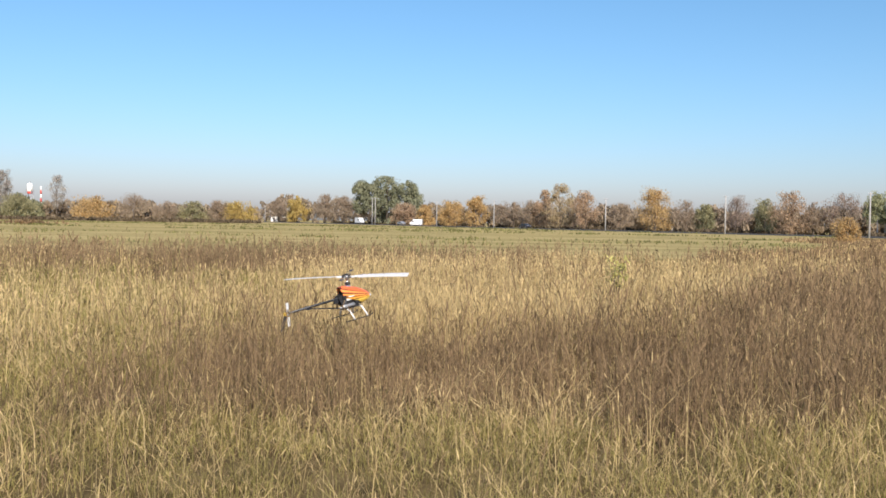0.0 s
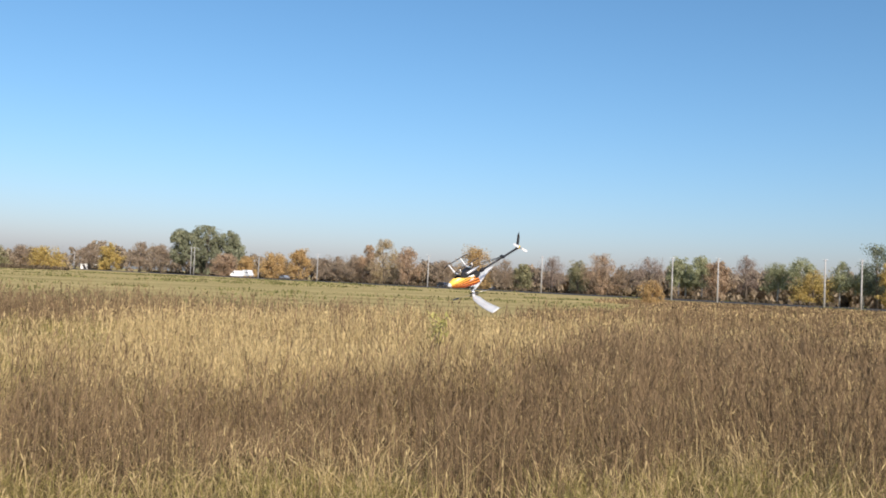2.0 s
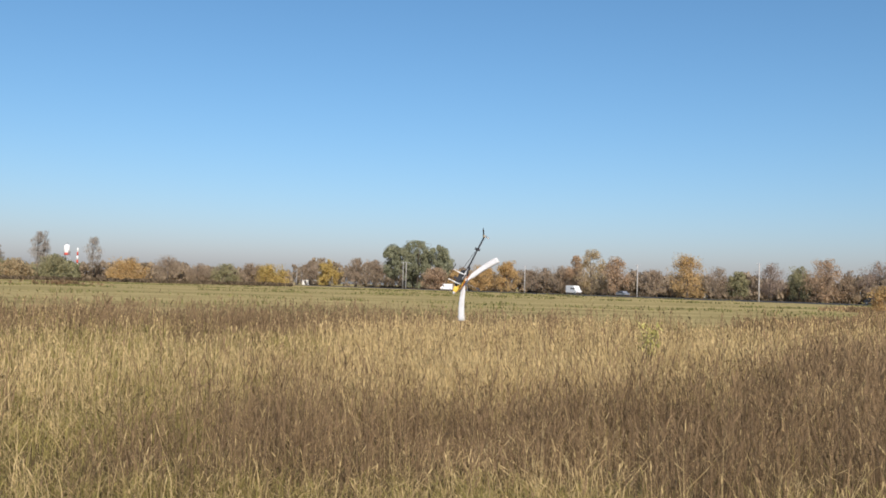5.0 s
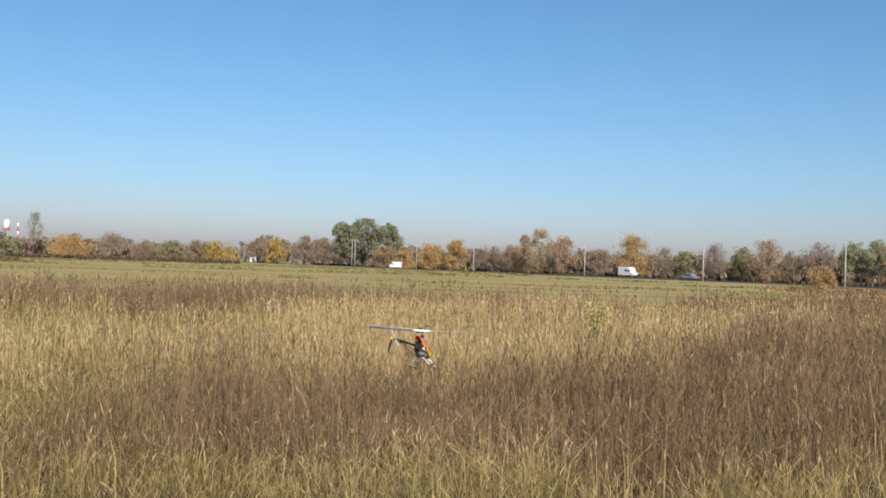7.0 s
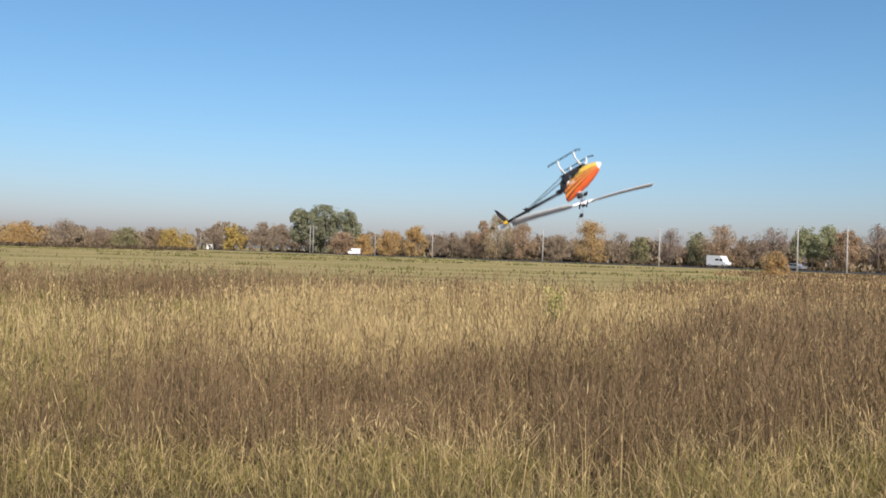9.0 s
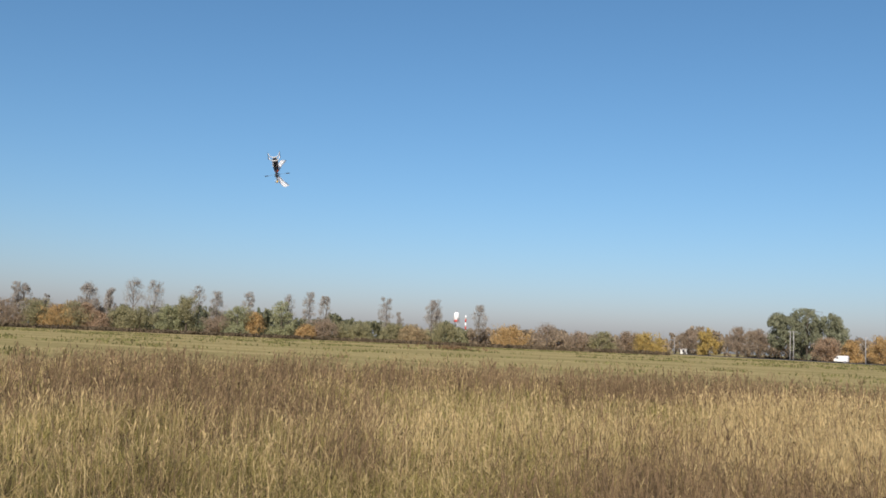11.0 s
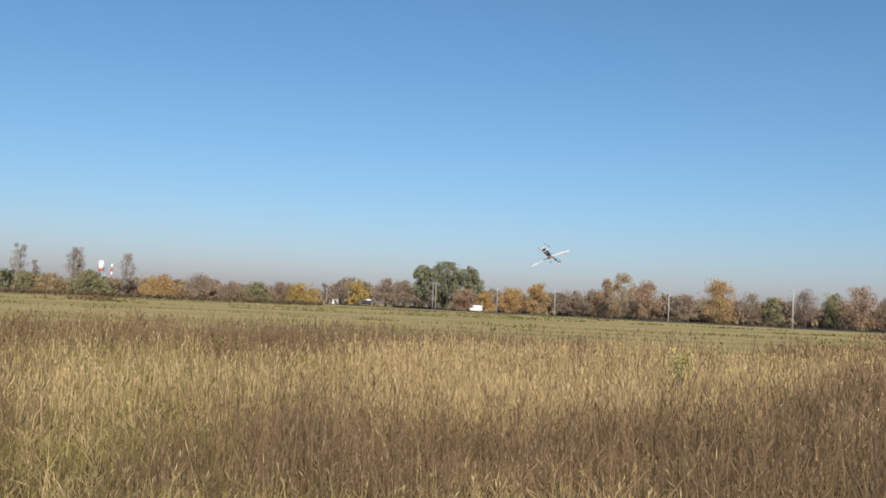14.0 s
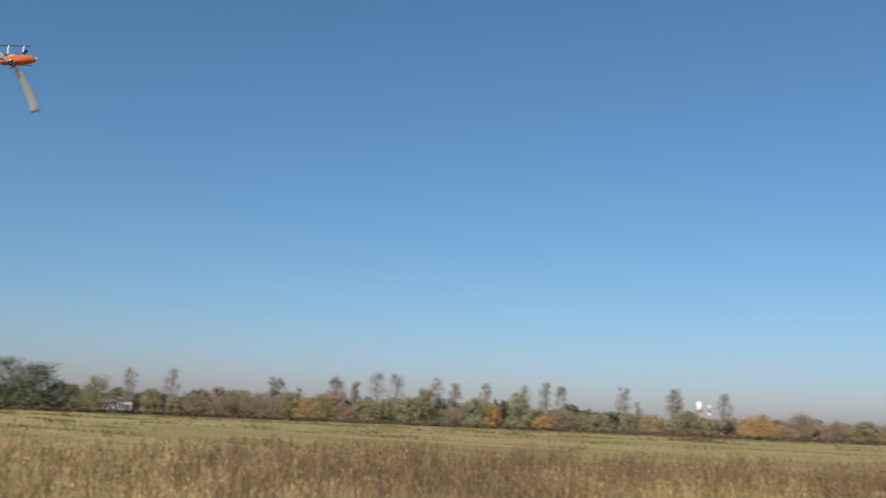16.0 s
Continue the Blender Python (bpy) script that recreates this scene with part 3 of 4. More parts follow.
ROW_ROAD = [
    (-10.7, 284, 7.9, 8.5, "B"), (-8.6, 292, 11.3, 11, "R"), (-7.1, 306, 13.6, 10.5, "T"), (-6.2, 312, 12.2, 8.4, "R"),
    (-5.3, 318, 8.9, 7.6, "B"), (-4.3, 326, 8.6, 7.8, "B"), (-3.5, 333, 7.7, 8, "B"), (-2, 346, 10.9, 9.4, "O"),
    (-0.5, 361, 9.4, 11.9, "O"), (1.1, 379, 8, 8, "O"), (2.4, 394, 8.8, 11.8, "R"), (3.4, 407, 19.8, 31.3, "W"),
    (6, 447, 12.4, 10.7, "B"), (7.2, 469, 13.6, 12.7, "B"), (8.8, 502, 13.2, 13.6, "Y"), (9.9, 526, 12.9, 12.7, "B"),
]
ROW_LEFT = [
    (12.3, 362, 7.8, 10.9, "Y"), (13.5, 362, 7.9, 6.5, "B"), (14.9, 362, 7.4, 8.7, "G"), (16.5, 362, 7.2, 8.7, "B"),
    (18.2, 362, 9.6, 10.9, "B"), (20.4, 362, 8.7, 13, "O"), (22.3, 362, 15, 5.7, "P"), (24.3, 362, 9, 6.5, "D"),
    (24.4, 362, 8.6, 8.7, "G"), (25, 362, 16.3, 5.4, "P"), (25.2, 362, 16, 5.7, "P"), (26.2, 362, 7, 9.8, "T"),
    (27.2, 362, 11.1, 3.5, "P"), (27.6, 362, 7.1, 8.7, "G"), (28, 362, 16.3, 5.7, "P"), (29.6, 362, 6.8, 9.8, "G"),
]
ROW_GROVE = [
    (31, 362, 6.9, 9.8, "G"), (31.6, 362, 7.8, 8.7, "B"), (31.7, 362, 15.7, 5.2, "P"), (32.6, 362, 5.4, 7.4, "O"),
    (32.6, 362, 16.8, 5.7, "P"), (33.9, 362, 15.7, 6.5, "P"), (34.2, 362, 12.5, 9.6, "T"), (35.6, 362, 10.4, 3, "D"),
    (35.9, 362, 8.8, 7.4, "O"), (36.2, 362, 15.9, 4.8, "P"), (36.8, 362, 10.2, 8.7, "T"), (37.9, 362, 7.2, 8.7, "B"),
    (38, 362, 15.6, 6.1, "P"), (39, 362, 10, 6.5, "D"), (39.1, 362, 17.1, 6.5, "P"), (39.7, 362, 12.7, 8.3, "G"),
]
ROW_MID = [
    (40.7, 362, 9.5, 7.4, "T"), (41.6, 362, 17.9, 7.4, "P"), (42.3, 362, 8.6, 10.9, "G"), (42.7, 362, 18.5, 7.8, "P"),
    (43.4, 362, 8.1, 8.7, "G"), (44, 362, 14.6, 4.3, "P"), (44.1, 362, 14.1, 3, "P"), (44.6, 362, 6.7, 7.8, "R"),
    (45.1, 362, 15.8, 7, "P"), (45.3, 362, 9.1, 8.7, "R"), (45.3, 362, 16.5, 5.7, "P"), (45.8, 362, 9, 10.9, "G"),
    (46.5, 362, 8.2, 13, "O"),
]
ROW_FAR = [
    (47.1, 362, 6.6, 9.8, "O"), (47.4, 362, 11.4, 3.5, "P"), (47.8, 362, 9.5, 9.8, "G"), (48.5, 362, 14.6, 4.3, "P"),
    (48.9, 362, 15, 4.8, "P"), (49.6, 362, 9.4, 10.9, "B"), (51, 362, 9.6, 10.9, "G"), (51.9, 362, 7.8, 8.7, "B"),
    (53.4, 362, 7.8, 8.7, "B"), (54.5, 362, 6, 7, "G"), (54.7, 362, 16.3, 6.1, "P"), (55.8, 362, 8.9, 7.4, "G"),
    (57, 362, 15.8, 6.1, "P"), (58.8, 362, 12.4, 13.5, "G"), (60.6, 362, 10.2, 9.8, "D"), (62, 362, 16, 17.4, "D"),
    (63.4, 362, 17, 15.2, "D"), (64.7, 362, 14.9, 17.4, "D"),
]


def build_trees():
    for row in (ROW_RIGHT, ROW_ROAD, ROW_LEFT, ROW_GROVE, ROW_MID, ROW_FAR):
        for az, dist, h, w, kind in row:
            # tall poplars and big conifers stand behind the lower trees
            build_tree(az, dist, h, w, kind, {"P": 9.0, "W": 10.0}.get(kind, float(rng.uniform(-3, 6))))


def build_woods():
    """Continuous undergrowth that fills the tree line, and a dark hedge at its foot, by the road partly tree shade."""
    n = 7200
    az = rng.uniform(-46, 72, n)
    dist = np.array([road_distance(a) + 26 if a < 11 else 376 for a in az]) + rng.uniform(6, 30, n)
    top = dist * np.where(az < -24, 0.031, np.where(az < -8, 0.0245, np.where(az < 4, 0.0215, np.where(az < 11, 0.0285, np.where(az < 30, 0.0195, np.where(az < 53, 0.0265, 0.026)))))) * (0.6 + 0.5 * lattice(az * 1.0, az * 0, 0.8, 51))
    z = top * rng.random(n) ** 0.8
    cs = np.stack([-dist * np.sin(np.radians(az)), dist * np.cos(np.radians(az)), z], 1)
    rad = rng.uniform(0.6, 1.7, n)
    green = (az > 23) & (lattice(az, az * 0, 2.0, 52) + 0.15 * rng.random(n) > 0.38)
    for pick, mat, label in ((~green, WOODS, "tangled brown undergrowth and distant woods"), (green, GREENWOOD, "dusky green undergrowth at the wood's edge")):
        tagged(triangles("undergrowth", *leaf_cloud(cs[pick], rad[pick], 24, 0.46, 1.3), mat), label, "undergrowth", kind="stuff")
    n = 2600
    az = rng.uniform(11, 70, n)
    dist = 352 + rng.uniform(-3, 3, n)
    cs = np.stack([-dist * np.sin(np.radians(az)), dist * np.cos(np.radians(az)), rng.uniform(0.1, 0.9, n)], 1)
    # the roadside run also stands in for the dark shade strips below the trees
    n2 = 2000
    s = rng.uniform(-150, 420, n2)
    o = rng.uniform(7.5, 11, n2)
    side = np.array((ROAD_D.y, -ROAD_D.x))
    p2 = np.array(ROAD_A)[:2] + s[:, None] * np.array(ROAD_D)[:2] - side * o[:, None] * -1
    keep = lattice(s, s * 0, 9, 61) > 0.42
    cs2 = np.column_stack([p2, rng.uniform(0.05, 0.5, n2)])[keep]
    tagged(triangles("hedge", *leaf_cloud(np.concatenate([cs, cs2]), rng.uniform(0.3, 0.7, n + keep.sum()), 12, 0.3, 1.2), HEDGE_SHADE), "low dark brown hedge along the field edge, by the road also standing in for tree shade", "hedge", kind="stuff")


def build_shrubs():
    # leafy yellow-green shrub in the tall grass
    root = new("shrub")
    root.matrix_basis = Matrix.Translation(at_bearing(-10.4, 20))
    tagged(root, "small yellow-green leafy shrub standing in tall grass", "shrub")
    bm = bmesh.new()
    tips = []
    for k in range(9):
        a = rng.uniform(0, 2 * np.pi)
        tip = Vector((math.cos(a) * rng.uniform(0.1, 0.34), math.sin(a) * rng.uniform(0.1, 0.34), rng.uniform(0.65, 1.08)))
        tube(bm, [(0, 0, -0.05), tip * 0.5 + Vector((0, 0, 0.05)), tip], [0.012, 0.009, 0.003], 5)
        tips += [tip, tip * 0.8, tip * 0.62]
    part("stems", bm, BARK, root)
    triangles("foliage", *leaf_cloud([tuple(p) for p in tips], [0.13] * len(tips), 8, 0.028, 1.3), SHRUB, root)
    build_tree(-23.3, 103, 2.7, 2.9, "O")
    # a heap of dead brush in the mown meadow
    root = new("brush_heap")
    root.matrix_basis = Matrix.Translation(at_bearing(24.0, 190))
    tagged(root, "low heap of dead brush on the mown meadow", "brush")
    cs = np.column_stack([rng.normal(0, 3.4, 60), rng.normal(0, 0.6, 60), np.abs(rng.normal(0, 0.3, 60))])
    triangles("brushwood", *leaf_cloud(cs, [0.4] * 60, 14, 0.16, 1.8), WEED, root)


# ---- poles, towers, houses ----
def build_pole(az, h=9.2, arm=1.0):
    root = new("utility_pole")
    root.matrix_basis = Matrix.Translation(at_bearing(az, road_distance(az) - 8.5)) @ pose(0, 0, 0, 0, 0, math.degrees(math.atan2(ROAD_D.y, ROAD_D.x)) + 90)
    tagged(root, "pale concrete utility pole beside the road", "pole", group="poles along the road")
    part("shaft", tube(bmesh.new(), [(0, 0, -0.4), (0, 0, h * 0.5), (0, 0, h)], [0.2, 0.165, 0.12], 8), CONCRETE, root)
    arm_ob = part("crossarm", box(bmesh.new(), (1.6 * arm, 0.12, 0.12), (0, 0, h - 0.35), bevel=0.015), STEEL, root)
    for x in (-0.7, 0.0, 0.7):
        part("insulator", tube(bmesh.new(), [(x * arm, 0, h - 0.29), (x * arm, 0, h - 0.2), (x * arm, 0, h - 0.08)], [0.03, 0.055, 0.03], 8), WHITE_TOWER, arm_ob)
    return root


def build_towers():
    root = new("water_tower")
    root.matrix_basis = Matrix.Translation(at_bearing(23.7, 520))
    tagged(root, "red and white lattice tower with a white tank", "tower")
    for i in range(4):
        x, y = (1.6, -1.6)[i % 2], (1.6, -1.6)[i // 2]
        part("leg", tube(bmesh.new(), [(x, y, -0.5), (x * 0.8, y * 0.8, 14.5)], [0.22, 0.18], 6), STEEL, root)
    part("collar", tube(bmesh.new(), [(0, 0, 12.3), (0, 0, 13.5)], [1.3, 1.3], 10), RED, root)
    for z in (6.0, 9.5):
        part("brace", box(bmesh.new(), (2.8, 2.8, 0.25), (0, 0, z), bevel=0.05), STEEL, root)
    part("tank", tube(bmesh.new(), [(0, 0, 13.4), (0, 0, 13.8), (0, 0, 17.2), (0, 0, 17.6), (0, 0, 17.9)], [1.0, 1.4, 1.4, 1.0, 0.1], 14), WHITE_TOWER, root)
    part("rail", tube(bmesh.new(), [(0, 0, 17.7), (0, 0, 18.6)], [0.4, 0.3], 8), STEEL, root)
    root = new("chimney")
    root.matrix_basis = Matrix.Translation(at_bearing(23.13, 540))
    tagged(root, "slim chimney banded in red and white", "chimney")
    for k in range(8):
        z = k * 2.1
        part("band", tube(bmesh.new(), [(0, 0, z), (0, 0, z + 2.1)], [0.62 - 0.03 * k, 0.59 - 0.03 * k], 10), (RED, WHITE_TOWER)[k % 2], root)


def build_house(az, dist, w, h, d, roof_h):
    root = new("house")
    root.matrix_basis = Matrix.Translation(at_bearing(az, dist)) @ pose(0, 0, 0, 0, 0, az)
    tagged(root, "small white plastered house among the far trees", "house", group="houses beyond the trees")
    wall = part("wall", box(bmesh.new(), (w, d, h), (0, 0, h / 2)), PLASTER, root)
    bm = bmesh.new()
    e, o = w / 2 + 0.4, d / 2 + 0.5
    v = [bm.verts.new(p) for p in ((-e, -o, h), (e, -o, h), (e, o, h), (-e, o, h), (-e, 0, h + roof_h), (e, 0, h + roof_h))]
    for f in ((0, 1, 5, 4), (2, 3, 4, 5), (0, 4, 3), (1, 2, 5), (3, 2, 1, 0)):
        bm.faces.new([v[k] for k in f])
    part("roof", bm, ROOF, root)
    for k in range(3):
        x = w * (k - 1) * 0.3
        win = part("window", box(bmesh.new(), (w * 0.13, 0.08, h * 0.36), (x, -d / 2 - 0.03, h * 0.55)), GLASS, root)
        part("frame", box(bmesh.new(), (w * 0.16, 0.12, 0.1), (x, -d / 2 - 0.06, h * 0.34)), WHITE_TOWER, win)


# ---- vehicles ----
def loft(profile, half_w, taper=0.9):
    """A vehicle body: a side outline given as (y, z) points, rounded in towards both flanks."""
    bm = bmesh.new()
    rings = []
    for x, s in ((-half_w, taper), (-half_w * 0.86, 1.0), (half_w * 0.86, 1.0), (half_w, taper)):
        cy = sum(p[0] for p in profile) / len(profile)
        cz = sum(p[1] for p in profile) / len(profile)
        rings.append([bm.verts.new((x, cy + (y - cy) * s, cz + (z - cz) * s)) for y, z in profile])
    n = len(profile)
    for a, b in zip(rings, rings[1:]):
        for k in range(n):
            bm.faces.new((a[k], a[(k + 1) % n], b[(k + 1) % n], b[k]))
    bm.faces.new(rings[0][::-1])
    bm.faces.new(rings[-1])
    bmesh.ops.recalc_face_normals(bm, faces=bm.faces)
    return bm


def build_vehicle(name, label, category, profile, half_w, paint, wheels, panes, lamps=True):
    root = new(name)
    tagged(root, label, category)
    body = part("body", loft(profile, half_w, 0.96), paint, root)
    for y, z, ly, lz in panes:
        for x in (-half_w - 0.012, half_w + 0.012):
            part("window", box(bmesh.new(), (0.03, ly, lz), (x, y, z), bevel=0.008), GLASS, body)
    for y, r in wheels:
        for x in (-half_w + 0.1, half_w - 0.1):
            wheel = part("wheel", tube(bmesh.new(), [(x - 0.12, y, r), (x - 0.08, y, r), (x + 0.08, y, r), (x + 0.12, y, r)], [r * 0.86, r, r, r * 0.86], 14), RUBBER, root)
            part("rim", tube(bmesh.new(), [(x - 0.13, y, r), (x + 0.13, y, r)], r * 0.55, 12), ALLOY, wheel)
    if lamps:
        front = max(p[0] for p in profile)
        for x in (-half_w * 0.72, half_w * 0.72):
            part("headlight", box(bmesh.new(), (0.3, 0.06, 0.2), (x, front - 0.02, 0.85), bevel=0.01), STEEL, root)
    return root


VAN = [(-2.9, 0.45), (2.6, 0.45), (2.9, 0.75), (2.85, 1.15), (2.1, 1.4), (1.5, 2.45), (1.1, 2.7), (-2.8, 2.75), (-2.9, 2.5)]
TRUCK = [(-2.2, 0.5), (2.2, 0.5), (2.45, 0.8), (2.4, 1.35), (1.85, 1.6), (1.35, 2.4), (1.0, 2.6), (-2.1, 2.65), (-2.25, 2.4)]
LORRY = [(-3.6, 0.7), (3.1, 0.6), (3.4, 0.9), (3.35, 1.7), (3.1, 2.7), (1.8, 2.75), (1.7, 2.4), (-3.6, 2.4)]
CAR = [(-2.1, 0.35), (2.1, 0.35), (2.2, 0.7), (1.3, 0.95), (0.55, 1.42), (-1.0, 1.45), (-1.75, 1.0), (-2.2, 0.9)]

# ---- the radio-controlled helicopter: forward is +y, origin at the main shaft ----
def canopy_paint():
    """Glossy paint: black lines fan out from the nose between yellow, orange and scarlet fields; white tip."""
    m = material("canopy_paint", (0.9, 0.5, 0.05), (0.95, 0.6, 0.08), 6.0, 0.28)
    nt = m.node_tree
    b = nt.nodes["Principled BSDF"]
    tc, xyz = nt.nodes.new("ShaderNodeTexCoord"), nt.nodes.new("ShaderNodeSeparateXYZ")
    nt.links.new(tc.outputs["Object"], xyz.inputs[0])

    def calc(op, a, c):
        n = nt.nodes.new("ShaderNodeMath")
        n.operation = op
        for k, v in enumerate((a, c)):
            if isinstance(v, (int, float)):
                n.inputs[k].default_value = v
            else:
                nt.links.new(v, n.inputs[k])
        return n.outputs[0]

    fan = calc("DIVIDE", calc("ADD", xyz.outputs[2], 0.03), calc("SUBTRACT", 0.37, xyz.outputs[1]))
    ramp = nt.nodes.new("ShaderNodeValToRGB")
    ramp.color_ramp.interpolation = "CONSTANT"
    yellow, amber, orange, scarlet, black = (0.93, 0.6, 0.1), (0.93, 0.42, 0.07), (0.92, 0.3, 0.07), (0.85, 0.16, 0.05), (0.03, 0.015, 0.012)
    stops = [(0.0, yellow), (0.35, black), (0.39, amber), (0.465, black), (0.51, orange), (0.595, black), (0.64, orange), (0.715, black), (0.75, scarlet)]
    while len(ramp.color_ramp.elements) < len(stops):
        ramp.color_ramp.elements.new(0.5)
    for e, (p, c) in zip(ramp.color_ramp.elements, stops):
        e.position, e.color = p, (*c, 1)
    nt.links.new(calc("ADD", calc("MULTIPLY", fan, 1.3), 0.32), ramp.inputs[0])
    mix = nt.nodes.new("ShaderNodeMix")
    mix.data_type = "RGBA"
    nt.links.new(calc("GREATER_THAN", xyz.outputs[1], 0.272), mix.inputs[0])
    nt.links.new(ramp.outputs[0], mix.inputs[6])
    mix.inputs[7].default_value = (0.86, 0.86, 0.84, 1)
    nt.links.new(mix.outputs[2], b.inputs["Base Color"])
    return m


def build_canopy(parent):
    """Streamlined shell with yellow nose flash and black sweeps; open at the rear."""
    bm = bmesh.new()
    keys = [(-0.1, 0.05, 0.105, 0.04), (-0.05, 0.056, 0.112, 0.034), (0.03, 0.063, 0.114, 0.018), (0.1, 0.065, 0.104, 0.0), (0.17, 0.06, 0.086, -0.012),
            (0.23, 0.048, 0.063, -0.019), (0.275, 0.03, 0.038, -0.022), (0.3, 0.012, 0.014, -0.023)]
    count = 28
    secs = []
    for i in range(count):
        y = -0.1 + 0.4 * (i / (count - 1)) ** 0.85
        p, q = next((p, q) for p, q in zip(keys, keys[1:]) if y <= q[0] + 1e-6)
        f = (y - p[0]) / (q[0] - p[0])
        secs.append([a + (b - a) * f for a, b in zip(p, q)])
    n = 40
    rings = []
    for y, hw, hh, cz in secs:
        ring = []
        for k in range(n):
            c, d = math.cos(2 * math.pi * k / n), math.sin(2 * math.pi * k / n)
            ring.append(bm.verts.new((hw * c, y - 0.035 * d * (1 if y < 0.1 else 0.3), cz + hh * d * (1.0 if d > 0 else 0.88))))
        rings.append(ring)
    for a, b in zip(rings, rings[1:]):
        for k in range(n):
            low = min(v.co.z + 0.4 * v.co.y for v in (a[k], b[(k + 1) % n]))
            if low < -0.02 and a[k].co.y < 0.19:
                continue
            f = bm.faces.new((a[k], a[(k + 1) % n], b[(k + 1) % n], b[k]))
            f.smooth = True
    bmesh.ops.delete(bm, geom=[v for v in bm.verts if not v.link_faces and v not in rings[-1]], context="VERTS")
    tip = bm.verts.new((0, 0.308, -0.023))
    for k in range(n):
        f = bm.faces.new((rings[-1][k], rings[-1][(k + 1) % n], tip))
        f.smooth = True
    return part("canopy", bm, canopy_paint(), parent, "glossy orange canopy with black and yellow sweeps")


def smeared_blade(s):
    """A main blade along s * x: it bows towards -y, widens outwards and ends square; bow and extra width stand in for
    the smear of a straight, narrow blade.
    """
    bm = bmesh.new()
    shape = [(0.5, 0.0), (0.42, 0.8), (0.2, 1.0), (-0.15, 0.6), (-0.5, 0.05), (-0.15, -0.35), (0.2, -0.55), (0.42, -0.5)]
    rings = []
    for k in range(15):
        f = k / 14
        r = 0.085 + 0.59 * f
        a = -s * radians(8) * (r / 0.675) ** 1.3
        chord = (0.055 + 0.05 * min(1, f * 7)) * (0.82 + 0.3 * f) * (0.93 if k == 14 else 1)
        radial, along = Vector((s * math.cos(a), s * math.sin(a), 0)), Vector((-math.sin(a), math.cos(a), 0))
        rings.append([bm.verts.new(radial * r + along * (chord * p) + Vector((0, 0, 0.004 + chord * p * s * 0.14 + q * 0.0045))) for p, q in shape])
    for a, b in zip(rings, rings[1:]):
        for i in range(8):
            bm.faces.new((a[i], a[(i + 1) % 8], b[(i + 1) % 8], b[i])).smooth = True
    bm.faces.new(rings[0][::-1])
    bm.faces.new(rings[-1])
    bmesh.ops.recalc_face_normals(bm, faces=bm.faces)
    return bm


def build_helicopter():
    heli = new("model_helicopter")
    tagged(heli, "orange radio-controlled model helicopter with white rotor blades flying stunts", "model helicopter")
    build_canopy(heli)
    for x in (-0.033, 0.033):
        bm = bmesh.new()
        outline = [(-0.16, 0.03), (-0.1, 0.075), (-0.02, 0.1), (0.06, 0.075), (0.12, 0.02), (0.14, -0.05), (0.1, -0.1), (-0.06, -0.11), (-0.12, -0.06)]
        a = [bm.verts.new((x - 0.0015, y, z)) for y, z in outline]
        b = [bm.verts.new((x + 0.0015, y, z)) for y, z in outline]
        bm.faces.new(a)
        bm.faces.new(b[::-1])
        for k in range(len(a)):
            bm.faces.new((a[k], b[k], b[(k + 1) % len(a)], a[(k + 1) % len(a)]))
        bmesh.ops.recalc_face_normals(bm, faces=bm.faces)
        part("side_frame", bm, CARBON, heli)
    part("bottom_plate", box(bmesh.new(), (0.07, 0.26, 0.006), (0, 0.02, -0.108), bevel=0.002), CARBON, heli)
    part("engine", tube(bmesh.new(), [(0, -0.03, -0.09), (0, -0.03, -0.02), (0, -0.03, 0.03)], [0.03, 0.034, 0.022], 12), ALLOY, heli)
    part("muffler", tube(bmesh.new(), [(0.045, -0.13, -0.07), (0.045, -0.11, -0.07), (0.045, 0.02, -0.07), (0.045, 0.04, -0.07)], [0.01, 0.02, 0.02, 0.012], 12), STEEL, heli)
    part("fuel_tank", box(bmesh.new(), (0.1, 0.085, 0.05), (0, -0.02, 0.005), bevel=0.014), CANOPY_WHITE, heli, "white plastic fuel tank")
    part("main_gear", tube(bmesh.new(), [(0, 0, 0.02), (0, 0, 0.03)], 0.07, 24), STRUT, heli)
    for x, y, z in ((0, 0.06, 0.02), (-0.042, 0.07, -0.05), (0.042, 0.07, -0.05), (-0.04, -0.09, 0.03), (0.04, -0.09, 0.03)):
        part("servo", box(bmesh.new(), (0.03, 0.045, 0.036), (x, y, z), bevel=0.004), CARBON, heli)
    part("cooling_shroud", tube(bmesh.new(), [(-0.05, -0.05, -0.05), (-0.04, -0.05, -0.05), (0.04, -0.05, -0.05), (0.05, -0.05, -0.05)], [0.03, 0.05, 0.05, 0.03], 14), BOOM, heli)
    part("exhaust_stub", tube(bmesh.new(), [(0.045, -0.12, -0.07), (0.045, -0.17, -0.075)], [0.011, 0.007], 8), STEEL, heli)
    part("receiver_box", box(bmesh.new(), (0.05, 0.07, 0.05), (0, 0.17, -0.045), bevel=0.006), RUBBER, heli)
    part("battery", box(bmesh.new(), (0.05, 0.09, 0.035), (0, 0.14, -0.07), bevel=0.004), RUBBER, heli)
    part("tail_servo", box(bmesh.new(), (0.03, 0.05, 0.04), (0.03, -0.2, -0.0), bevel=0.003), CARBON, heli)
    part("tail_boom", tube(bmesh.new(), [(0, -0.1, 0.02), (0, -0.45, 0.015), (0, -0.82, 0.01)], 0.0125, 12), BOOM, heli)
    for x in (-1, 1):
        part("boom_support", tube(bmesh.new(), [(x * 0.034, -0.1, -0.095), (x * 0.012, -0.54, 0.002)], 0.004, 6), BOOM, heli)
